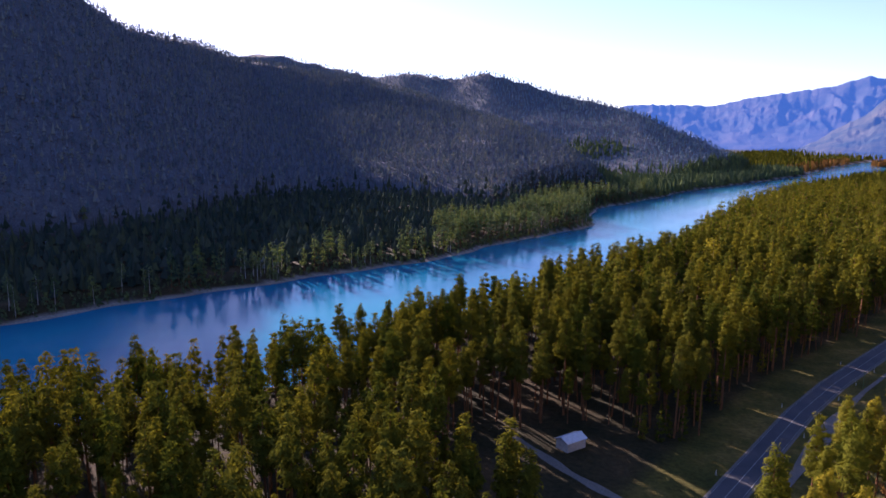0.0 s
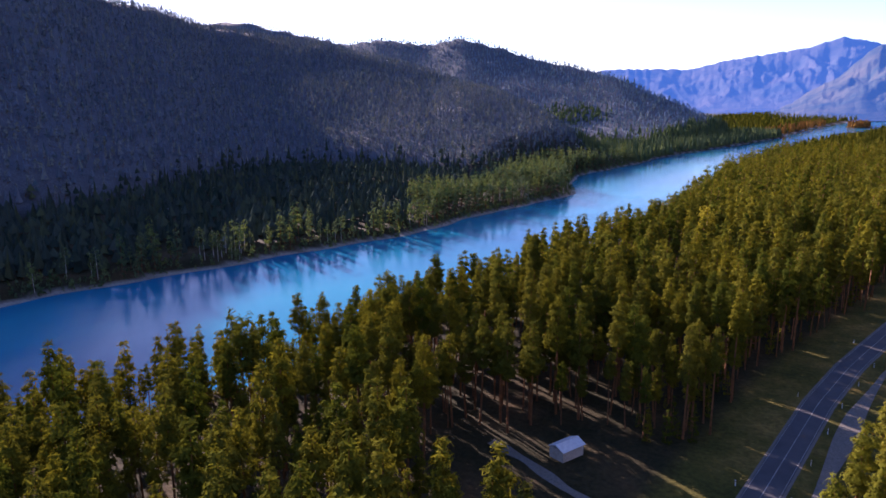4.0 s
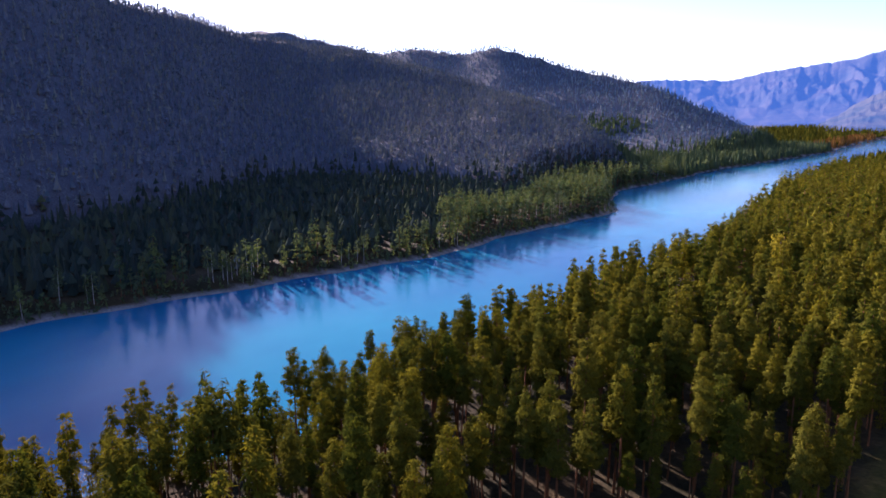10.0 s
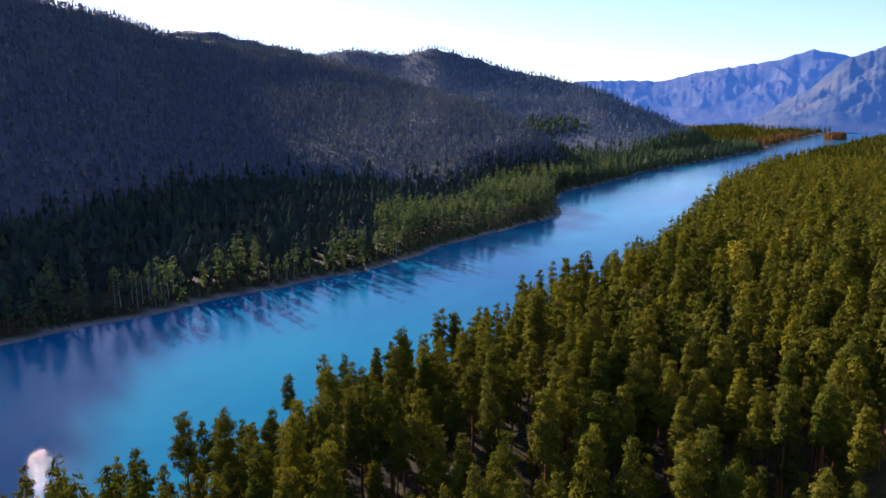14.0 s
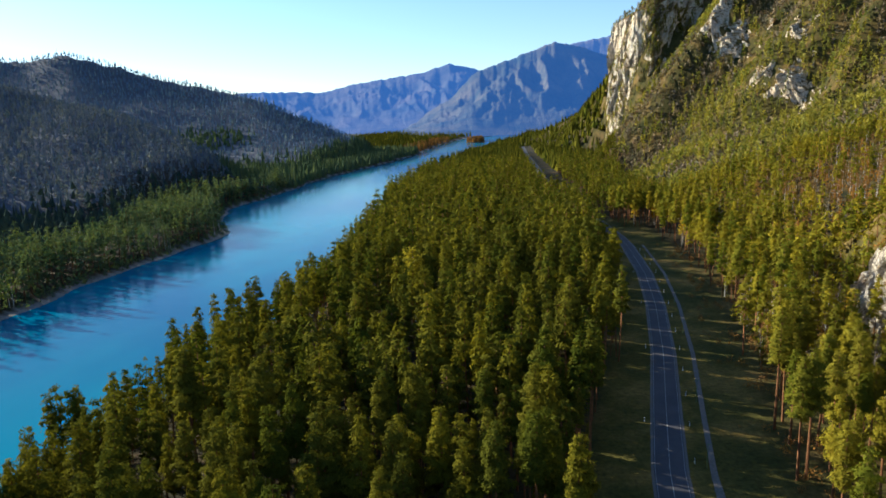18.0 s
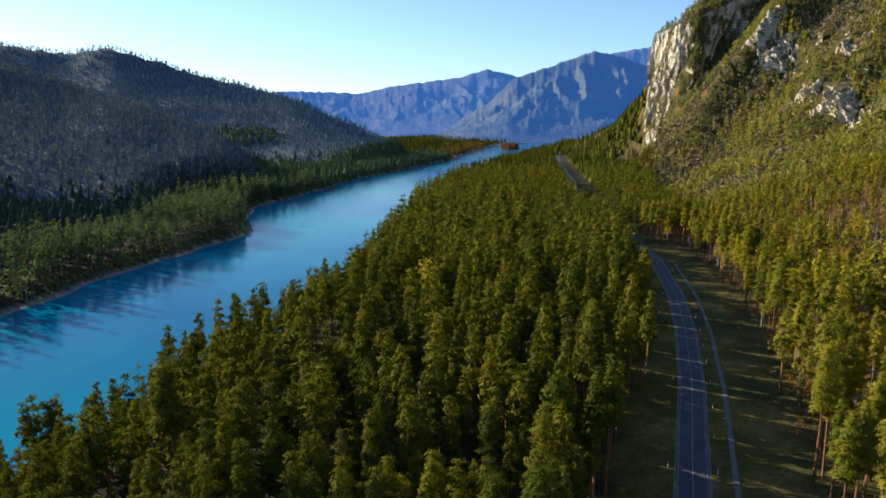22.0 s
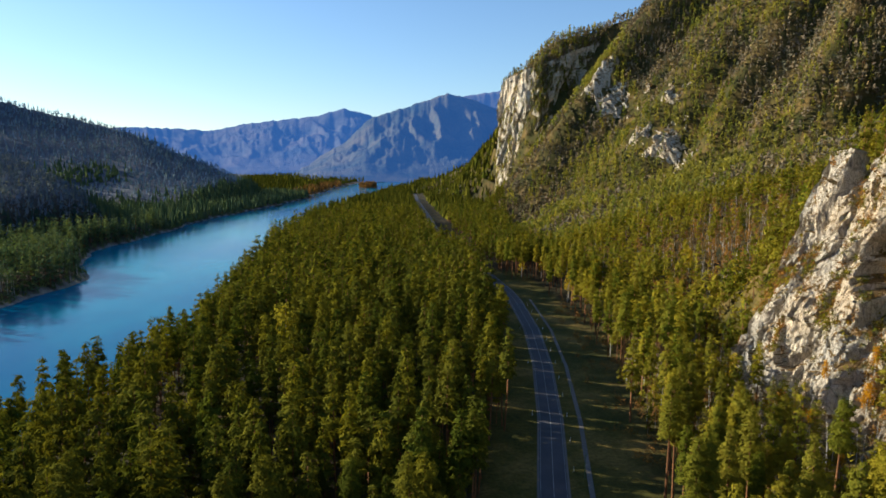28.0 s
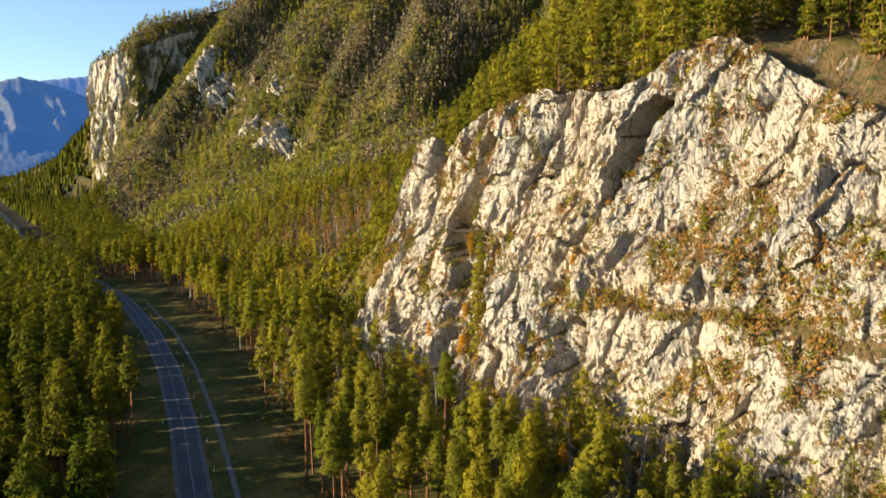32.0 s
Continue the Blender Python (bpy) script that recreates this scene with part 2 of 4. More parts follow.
    ln.new(mix(nt, ln, at.outputs["Fac"], col, (0.11, 0.105, 0.11)), b.inputs["Base Color"])
    bump(nt, ln, b, n2.outputs[0], 0.3, 0.02)
    return m


def plain_mat(name, c1, c2, scale, rough=0.85, rel=0.3):
    m, nt, ln, b = material(name, rough, 0.25)
    n = noise_node(nt, ln, scale, 6, 0.65)
    ln.new(ramp(nt, ln, n.outputs[0], [(0.32, c1), (0.68, c2)]).outputs[0], b.inputs["Base Color"])
    bump(nt, ln, b, n.outputs[0], rel, 0.1 / max(scale, 0.2))
    return m


GROUND, ROCK, WATER, ASPHALT = ground_mat(), rock_mat(), water_mat(), asphalt_mat()
GRAVEL = plain_mat("grey_gravel", (0.1, 0.09, 0.075), (0.19, 0.17, 0.15), 2.5)
PAINT = plain_mat("worn_road_paint", (0.1, 0.1, 0.1), (0.4, 0.4, 0.38), 1.2)
ROOF = plain_mat("grey_sheet_metal", (0.5, 0.52, 0.55), (0.66, 0.68, 0.7), 1.5, 0.45)
PLANKS = plain_mat("weathered_boards", (0.35, 0.33, 0.3), (0.5, 0.48, 0.44), 2.0)


# ---- the lie of the land ----
def curve(points):
    p = np.array(points, float)
    return lambda y: np.interp(y, p[:, 0], p[:, 1])


near_bank = curve([(-900, -420), (-300, -240), (-100, -160), (-25, -130), (8, -105), (45, -84), (110, -75), (195, -57), (237, -44), (262, -39), (322, -36), (406, -33), (543, -24), (938, 42), (1542, 175), (1900, 270), (2200, 360), (3000, 520), (5000, 900)])
far_shore = curve([(-900, -560), (-300, -380), (-100, -285), (65, -229), (131, -204), (201, -175), (275, -154), (334, -147), (400, -126), (450, -119), (472, -127), (500, -138), (575, -151), (720, -129), (921, -98), (1078, -54), (1390, 22), (1900, 93), (2400, 200), (3000, 390), (5000, 770)])
far_bank = lambda y: far_shore(y) + 3.5 * np.sin(y / 23.0) * np.sin(y / 61.0 + 1) + 1.2 * np.sin(y / 7.3)
road_x = curve([(-900, -190), (-300, -46), (-100, -3), (-20, 13.5), (31, 25), (81, 36.5), (109, 44.7), (136, 54.3), (172, 67.3), (220, 82.7), (267, 95.5), (326, 107.5), (349, 111), (400, 115.5), (450, 118), (530, 123), (612, 130), (700, 142), (818, 160), (1200, 212), (1537, 263), (2500, 470), (5000, 900)])
hill_edge = curve([(-900, 60), (0, 116), (190, 122), (230, 132), (300, 148), (450, 164), (600, 186), (800, 240), (1000, 300), (1200, 380), (2000, 800), (5000, 2600)])


def rand_grid(ix, iy, seed):
    n = (ix * 374761393 + iy * 668265263 + seed * 974711) & 0x7FFFFFFF
    n = ((n ^ (n >> 13)) * 1274126177) & 0x7FFFFFFF
    return ((n ^ (n >> 16)) & 0xFFFF) / 65535.0


def vnoise(x, y, seed=0):
    ix, iy = np.floor(x).astype(np.int64), np.floor(y).astype(np.int64)
    fx, fy = x - ix, y - iy
    fx, fy = fx * fx * (3 - 2 * fx), fy * fy * (3 - 2 * fy)
    a, b = rand_grid(ix, iy, seed), rand_grid(ix + 1, iy, seed)
    c, d = rand_grid(ix, iy + 1, seed), rand_grid(ix + 1, iy + 1, seed)
    return (a + (b - a) * fx) * (1 - fy) + (c + (d - c) * fx) * fy


def fbm(x, y, octaves=5, seed=0, gain=0.5):
    total, amp, norm = 0, 1.0, 0
    for k in range(octaves):
        total, norm = total + amp * (vnoise(x, y, seed + k * 17) * 2 - 1), norm + amp
        x, y, amp = x * 2.03 + 11.3, y * 2.03 - 7.7, amp * gain
    return total / norm


def smooth(t):
    t = np.clip(t, 0, 1)
    return t * t * (3 - 2 * t)


EYE = (5.0, -40.0, 66.0)


def crest(points):
    """A ridge: bearing, sight angle and distance of its crest, as a place and height for every bearing."""
    p = np.array(points, float)
    return lambda az: (np.interp(az, p[:, 0], p[:, 2]), EYE[2] + np.interp(az, p[:, 0], np.tan(np.radians(p[:, 1]))) * np.interp(az, p[:, 0], p[:, 2]))


# Left of bearing -56 extra height, mostly unseen, keeps sun glint off the river.
front = crest([(-180, 9, 1200), (-120, 12, 950), (-75, 12.8, 850), (-67, 12.6, 850), (-62, 12.1, 860), (-59, 11.0, 875), (-56.5, 9.4, 900), (-54.3, 8.2, 940), (-52, 7.75, 990), (-49, 7.2, 1080), (-44.5, 5.8, 1240), (-40.5, 5.25, 1300), (-36.5, 4.8, 1300), (-32, 3.8, 1260), (-27.4, 2.55, 1190), (-22.4, 1.1, 1090), (-19.6, 0.0, 1010), (-17.2, -1.2, 940), (-14.6, -2.6, 880), (-12, -3.6, 850), (-10, -4.3, 840)])
second = crest([(-75, 5.7, 2500), (-44.2, 6.05, 2350), (-42, 6.25, 2300), (-38.2, 5.55, 2230), (-36, 5.1, 2180), (-33.8, 4.6, 2100), (-31.1, 5.05, 2020), (-27.2, 4.65, 1900), (-25.4, 5.05, 1850), (-24.2, 5.15, 1820), (-21.5, 4.35, 1770), (-17.6, 3.3, 1690), (-13.4, 2.45, 1620), (-11.3, 1.9, 1580), (-8.8, 0.6, 1520), (-5.1, -1.0, 1450), (-3.5, -1.6, 1420), (-2.0, -2.4, 1380), (0, -2.7, 1350)])
hill = crest([(-180, 8, 1100), (-100, 8, 1100), (8, 1.0, 1500), (12.5, 0.6, 1450), (14.0, 1.5, 1330), (15.2, 2.3, 1230), (16.3, 5.4, 1146), (16.95, 7.1, 1095), (17.5, 7.6, 1090), (19.4, 9.0, 1090), (23.2, 10.3, 1085), (26.6, 11.6, 1080), (33, 14.5, 1180), (45, 18, 1600), (180, 18, 1600)])
cliff_top = curve([(-60, 74), (0, 72), (45, 73), (60, 79), (70, 87), (75, 91), (87, 89), (94, 83), (101, 81), (126, 82), (140, 78), (149, 72), (154, 68), (157, 60), (160, 60), (162, 71), (169, 71), (172, 52), (177, 20), (190, 12), (200, 9), (220, 8)])
brow = curve([(-60, 74), (0, 72), (45, 73), (60, 78), (80, 87), (94, 82), (126, 81), (150, 70), (166, 64)])
cliff_foot = curve([(0, 110), (700, 185), (900, 250), (950, 284), (975, 298), (990, 300), (1050, 303), (1100, 262), (1150, 247), (1260, 268), (1400, 300)])


RIBS = ((368, 808, 386, 750, 20, 6), (360, 652, 376, 610, 16, 6), (388, 684, 397, 658, 9, 4), (356, 832, 367, 804, 9, 4), (346, 674, 356, 650, 7, 3), (340, 918, 352, 890, 8, 4))


def ridge_of_ribs(x, y):
    """The slope swells along each rock rib and on above it."""
    rise = np.zeros(np.shape(x))
    for x0, y0, x1, y1, half, high in RIBS:
        cx, cy = (x0 + x1) / 2 + half * 0.5, (y0 + y1) / 2
        k = np.clip(((x - cx) * 70 + (y - cy) * 30) / 5800.0, 0, 1)
        d = np.hypot(x - cx - k * 70, y - cy - k * 30)
        rise = np.maximum(rise, high * 0.35 * np.exp(-((d / (half * 1.3)) ** 2)) * smooth((1 - k) / 0.6))
    return rise


def land(x, y):
    x, y = np.asarray(x, float), np.asarray(y, float)
    az, r = np.degrees(np.arctan2(x - EYE[0], y - EYE[1])), np.hypot(x - EYE[0], y - EYE[1])
    dn, df = x - near_bank(y), far_bank(y) - x
    river = np.minimum(-dn, -df)
    rough = fbm(x / 35, y / 35, 4, 3) * 1.4 * smooth((np.abs(x - road_x(y)) - 14) / 25)
    right = -6.4 + 6.4 * smooth((dn + 1) / 12) + rough * smooth(dn / 12)
    left = -6.3 + 0.8 * smooth(df / 4) + 3.2 * smooth((df - 3) / 12) + 0.012 * np.maximum(df, 0) + rough * smooth(df / 30)
    bar = 5.5 * np.exp(-(((x - 215 - (y - 2080) * 0.2) / 42) ** 2 + ((y - 2080) / 150) ** 2))
    knoll = 40 * np.exp(-((x + 335) ** 2 + (y - 1195) ** 2) / 62.0**2)
    left = left + knoll
    # slopes on the far bank
    for line, power, foot in ((front, 1.1, 0.47), (second, 1.2, 0.68)):
        rc, zc = line(az)
        t = (r - rc * foot) / (rc * (1 - foot))
        gul = 1 + 0.1 * fbm(az / 4.0, r / 500, 4, 9) * smooth(t * 2) * smooth((1 - t) * 4)
        up = np.clip(t, 0, 1) ** power * (zc - 2) * gul
        down = zc - (r - rc) * 0.33
        rise = smooth(t * 8) * smooth((df - 20) / 90)
        left = np.maximum(left, np.where(r < rc, 2 + up, down) * rise + fbm(x / 90, y / 90, 3, 5) * 5 * rise - 14 * (1 - rise))
    # the wooded valley side on the near bank
    e = x - hill_edge(y)
    side = 0.34 * np.maximum(e - 6, 0) * smooth(e / 60) * smooth((2000 - y) / 800)
    rc, zc = hill(az)
    back = (x - 300 - (1000 - y) * 0.4636) * 0.907 + 140
    ribs = 24 - np.abs(fbm((y - x * 0.5) / 120 + 3.1, (x + y) / 900, 4, 23)) * 125
    flank = 40 + 0.98 * back + ribs * smooth((back + 40) / 150) + fbm(x / 60, y / 60, 5, 21) * 14
    flank = np.minimum(flank, np.where(r < rc, zc, zc - (r - rc) * 0.25))
    flank = flank + ridge_of_ribs(x, y)
    wall = 4 + (x - cliff_foot(y) - 8) * (1.3 + 4.7 * smooth((y - 930) / 48) * smooth((1100 - y) / 45))
    flank = np.minimum(flank, wall)
    shoulder = 120 - 0.8 * np.hypot(x - 430, (y - 1400) * 0.7)
    near_top = brow(y) + np.clip(x - 152, 0, None) * (0.52 + 0.25 * smooth((y - 60) / 100))
    near_spur = near_top - 0.95 * np.maximum(y - 168, 0)
    face = 4 + (x - 134.5) / 0.43
    near_spur = np.minimum(near_spur, face) + fbm(x / 22, y / 22, 4, 31) * 2.5 * smooth((x - 165) / 20)
    high = np.maximum(np.maximum(np.maximum(side, flank), near_spur), shoulder)
    high = np.where(high > 0.5, high + fbm(x / 45, y / 45, 4, 41) * 3 * smooth(high / 30), 0)
    talus = 6 * smooth((x - 88) / 34) * smooth((230 - y) / 40)
    right = np.maximum(right, np.maximum(high, talus * smooth((x - road_x(y) - 18) / 22)))
    z = np.where(dn > 0, right, np.where(df > 0, left, -6.4 - 3 * smooth(river / 12) + bar))
    return z


def land_at(x, y):
    return float(land(np.array([x]), np.array([y]))[0])


def mesh_from(name, verts, faces, mat, tint=None, smoothed=False):
    me = bpy.data.meshes.new(name)
    verts, faces = np.asarray(verts, np.float32), np.asarray(faces, np.int32)
    k = faces.shape[1]
    me.vertices.add(len(verts))
    me.vertices.foreach_set("co", verts.ravel())
    me.loops.add(faces.size)
    me.loops.foreach_set("vertex_index", faces.ravel())
    me.polygons.add(len(faces))
    me.polygons.foreach_set("loop_start", np.arange(len(faces), dtype=np.int32) * k)
    me.polygons.foreach_set("use_smooth", np.full(len(faces), smoothed))
    for one in mat if isinstance(mat, (list, tuple)) else [mat]:
        me.materials.append(one)
    if tint is not None:
        me.attributes.new("tint", "FLOAT", "POINT").data.foreach_set("value", np.asarray(tint, np.float32))
    me.update()
    me.validate()
    return me


def sheet(nu, nv, wrap=False):
    """Quads over a grid of nu by nv points, row by row."""
    i, j = np.meshgrid(np.arange(nu if wrap else nu - 1), np.arange(nv - 1), indexing="ij")
    a, b = i * nv + j, (i + 1) % nu * nv + j
    return np.stack([a, b, b + 1, a + 1], -1).reshape(-1, 4)


azs = np.radians(np.concatenate([np.arange(-84, 96, 0.55), np.arange(96, 276, 3.0)]))
rs = np.concatenate([np.arange(4, 420, 3.4), 420 * 1.021 ** np.arange(0, 118)])
A, R = np.meshgrid(azs, rs, indexing="ij")
GX, GY = 20 + np.sin(A) * R, np.cos(A) * R
verts = np.stack([GX, GY, land(GX, GY)], -1).reshape(-1, 3)
gmesh = mesh_from("ground", verts, sheet(len(azs), len(rs), True)[:, ::-1], GROUND, smoothed=True)
off_road = GX - road_x(GY)
wooded = 1 - smooth((off_road + 19) / 6) * smooth((25 - off_road) / 6) * (GY < 420)
wooded = wooded * (1 - 0.65 * smooth((off_road - 15) / 10) * smooth((155 - GX) / 20) * smooth((330 - GY) / 60))
shore = np.maximum(smooth((5 - np.abs(far_bank(GY) - GX - 1)) / 2), 0.3 * smooth((3 - np.abs(GX - near_bank(GY))) / 2))
GZ = verts[:, 2].reshape(GX.shape)
wooded = wooded * (1 - 0.45 * smooth((GZ - 15) / 25) * (GX > near_bank(GY)))
hazy_litter = smooth((far_bank(GY) - GX - 70) / 60) * smooth((GZ + 2) / 12)
for key, values in (("wood", wooded), ("hazy_litter", hazy_litter), ("shore", shore)):
    gmesh.attributes.new(key, "FLOAT", "POINT").data.foreach_set("value", values.ravel().astype(np.float32))
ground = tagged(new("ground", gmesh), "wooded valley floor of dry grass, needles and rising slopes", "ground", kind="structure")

# the river, bank to bank
ys = np.concatenate([np.arange(-900, 700, 6.0), np.arange(700, 4900, 40)])
cols = []
for s in np.linspace(-0.06, 1.06, 14):
    cols.append(np.stack([near_bank(ys) + (far_bank(ys) - near_bank(ys)) * s, ys, np.full(len(ys), -6.0)], -1))
river = tagged(new("river", mesh_from("river", np.stack(cols, 0).reshape(-1, 3), sheet(14, len(ys)), WATER, smoothed=True)), "wide turquoise river with small ripples and shaded far side", "river", kind="structure")


def ribbon(name, y0, y1, off, width, z, mat, label, step=4.0, dash=None):
    ys = np.arange(y0, y1 + 0.01, step)
    dx = (road_x(ys + 2) - road_x(ys - 2)) / 4
    n = np.stack([1 / np.hypot(1, dx), -dx / np.hypot(1, dx)], -1)
    o = off(ys) if callable(off) else np.full(len(ys), float(off))
    w = width(ys) if callable(width) else np.full(len(ys), float(width))
    mid = np.stack([road_x(ys), ys], -1)
    k = 5 if w.min() < 6.5 else 15
    ks = np.linspace(-0.5, 0.5, k)
    rows = [np.concatenate([mid + n * (o + w * s)[:, None], np.full((len(ys), 1), z) - 0.05 * (abs(s) * 2) ** 2 * (w[:, None] > 3)], 1) for s in ks]
    me = mesh_from(name, np.stack(rows, 0).reshape(-1, 3), sheet(k, len(ys))[:, ::-1], mat, smoothed=True)
    worn = np.maximum(np.exp(-((np.abs(ks) * 7 - 0.95) / 0.32) ** 2), np.exp(-((np.abs(ks) * 7 - 2.5) / 0.32) ** 2)) * 0.55
    me.attributes.new("track", "FLOAT", "POINT").data.foreach_set("value", np.repeat(worn, len(ys)).astype(np.float32))
    return me


shoulder = tagged(new("road_shoulder", ribbon("road_shoulder", -400, 2400, 0, 6.8, 0.08, GRAVEL, "")), "pale gravel verge along the asphalt road", "verge", kind="structure")
road = tagged(new("road", ribbon("road", -400, 2400, 0, 5.8, 0.16, ASPHALT, "")), "two-lane blue-grey asphalt road through the pines", "road", kind="structure")
side_path = tagged(new("side_path", ribbon("side_path", -300, 330, 7.7, lambda y: 1.1 + 3 * np.exp(-(((y - 70) / 22) ** 2)), 0.12, GRAVEL, "")), "narrow pale gravel track beside the road", "path", kind="structure")

# ---- trees ----
rng = np.random.default_rng(7)


def blades(centres, normals, length, width, rng, way=None):
    """One leaf-shaped triangle at each centre, square to its normal: a spray of needles or leaves."""
    n = len(centres)
    normals = normals / (np.linalg.norm(normals, axis=1, keepdims=True) + 1e-9)
    along = rng.normal(size=(n, 3)) * 0.8 + (way if way is not None else [0, 0, -0.5])
    along -= normals * (along * normals).sum(1, keepdims=True)
    along /= np.linalg.norm(along, axis=1, keepdims=True) + 1e-9
    side = np.cross(normals, along)
    w = (width * rng.uniform(0.7, 1.3, n))[:, None] / 2
    l = (length * rng.uniform(0.7, 1.3, n))[:, None]
    v = np.stack([centres - side * w - along * l * 0.4, centres + side * w - along * l * 0.4, centres + along * l * 0.6], 1).reshape(-1, 3)
    return v, np.arange(n * 3).reshape(-1, 3)


def tube(path, radii, sides):
    path = np.asarray(path, float)
    a = np.arange(sides) / sides * 2 * np.pi
    v = [p + np.stack([np.cos(a) * r, np.sin(a) * r, 0 * a], -1) for p, r in zip(path, radii)]
    v = np.concatenate(v)
    f = []
    for k in range(len(path) - 1):
        for s in range(sides):
            i, j = k * sides + s, k * sides + (s + 1) % sides
            f += [(i, j, j + sides), (i, j + sides, i + sides)]
    return v, np.array(f)


def join(parts):
    vs, fs, n = [], [], 0
    for v, f in parts:
        vs.append(v), fs.append(f + n)
        n += len(v)
    return np.concatenate(vs), np.concatenate(fs)


def pine(seed, count, height=22.0, spread=3.1, start=0.45, point=0.8, droop=0.1, limbs=True):
    """Trunk and crown of a pine: tiers of limbs, each carrying a flat fan of needle puffs, over a bare lower trunk."""
    g = np.random.default_rng(seed)
    lean = g.normal(0, 0.3, 2)
    hs = np.linspace(0, 1, 6)
    axis = lambda t: np.stack([lean[0] * np.sin(t * 2.6), lean[1] * np.sin(t * 2.1), t * height], -1)
    trunk = tube(axis(hs), 0.24 * (1.02 - hs) ** 0.8 + 0.015, 6 if limbs else 3)
    detail = min(1, (count / 1500) ** 0.4)
    k = max(5, int(11 * detail))
    puffs, ways, sticks, weights = [], [], [trunk], []
    for i, t in enumerate(np.linspace(start, 0.97, k)):
        u = (t - start) / (1 - start)
        reach = (spread * (0.6 + 0.4 * min(1, u / 0.2)) * max(0.02, 1 - u) ** point + 0.3) * g.uniform(0.78, 1.2)
        m = 5 if u < 0.75 else 4
        a0 = g.uniform(0, 6.3)
        for b in range(m):
            if g.random() < 0.24 and u < 0.7:
                continue
            a = a0 + b * 6.283 / m + g.normal(0, 0.3)
            l = reach * g.uniform(0.6, 1.15) * (1 + 0.2 * math.sin(a + seed))
            base = axis(np.array(t)) + [0, 0, g.normal(0, 0.25)]
            rise = g.uniform(-droop, 0.25) + 0.5 * u
            out, aside = np.array([np.cos(a), np.sin(a), rise]), np.array([-np.sin(a), np.cos(a), 0])
            end = base + out * l
            if limbs and l > 1.0:
                sticks.append(tube([base, (base + end) / 2 + [0, 0, 0.1], end], [0.07, 0.045, 0.015], 3))
            fan = ((0.5, 0), (0.78, 0.3), (0.78, -0.3), (1.0, 0)) if l > 1.2 else ((0.85, 0),)
            for s, w in fan:
                puffs.append(base + out * l * s + aside * w * l + [0, 0, 0.15]), weights.append(0.5 + l * s)
                ways.append((np.cos(a), np.sin(a), 0.4))
    puffs.append(axis(np.array(1.0))), weights.append(1.0), ways.append((0, 0, 1))
    puffs, ways, weights = np.array(puffs), np.array(ways), np.array(weights)
    pick = g.choice(len(puffs), count, p=weights / weights.sum())
    off = g.normal(0, 1, (count, 3))
    off /= np.linalg.norm(off, axis=1, keepdims=True)
    off[:, 2] = off[:, 2] * 0.7 + 0.25
    size = 0.44 * (1500 / count) ** 0.42
    puff = 0.72 * (0.7 + 0.3 * spread / 2.6) * g.uniform(0.25, 1.05, (count, 1))
    c, way = puffs[pick] + off * puff * [1, 1, 0.8], ways[pick]
    fill = g.random(count) < 0.27
    u = g.beta(1.1, 1.7, count)
    a = g.uniform(0, 6.283, count)
    reach = (spread * (0.62 + 0.38 * np.minimum(1, u / 0.2)) * (1 - u) ** point + 0.22) * g.uniform(0.45, 1.0, count)
    lobe = 1 + 0.22 * np.sin(a * 3 + seed) * np.sin(u * 17 + a)
    shell = axis(start + (1 - start) * u) + np.stack([np.cos(a) * reach * lobe, np.sin(a) * reach * lobe, 0.25 * reach], -1)
    c = np.where(fill[:, None], shell, c)
    way = np.where(fill[:, None], np.stack([np.cos(a), np.sin(a), 0.45 + 0 * a], -1), way)
    d = off * 0.5 + way * 0.8 + g.normal(0, 0.25, (count, 3)) + [0, 0, 0.3]
    return join(sticks), blades(c, d, size * 2.2, size * 0.5, g, off * 0.7 + way * 0.6 + [0, 0, 0.8])


def broadleaf(seed, count, height=12.0, spread=3.0, bare=False, limbs=16):
    """A birch or aspen: a thin forked trunk, rising limbs and a loose, gappy crown."""
    g = np.random.default_rng(seed)
    hs = np.linspace(0, 1, 6)
    bend = g.normal(0, 0.5, 2)
    axis = lambda t: np.stack([bend[0] * t * t, bend[1] * t * t, t * height], -1)
    hs = hs if limbs > 4 else hs[::5]
    sticks = [tube(axis(hs), 0.16 * (1.03 - hs) + 0.012, 5 if limbs > 4 else 3)]
    tufts = []
    for i, t in enumerate(np.linspace(0.25, 0.95, 16)):
        a, l = g.uniform(0, 6.3), spread * (1.15 - t) * g.uniform(0.7, 1.3)
        base = axis(np.array(t))
        end = base + np.array([np.cos(a) * l * 0.75, np.sin(a) * l * 0.75, l * 1.0])
        if i % max(1, 16 // max(limbs, 1)) == 0 and limbs:
            sticks.append(tube([base, (base + end) / 2 + [0, 0, -0.12], end], [0.06, 0.035, 0.01], 3))
        for s in (0.45, 0.75, 1.0):
            tufts.append(base + (end - base) * s)
    tufts = np.array(tufts)
    c = tufts[g.integers(0, len(tufts), count)] + g.normal(0, 0.5 if not bare else 0.35, (count, 3))
    d = (c - [0, 0, height * 0.55]) * [0.35, 0.35, 0.12] + g.normal(0, 0.6, (count, 3))
    size = 0.5 * (700 / count) ** 0.35
    return join(sticks), blades(c, d, size * (2.2 if bare else 1.0), size * (0.1 if bare else 0.75), g)


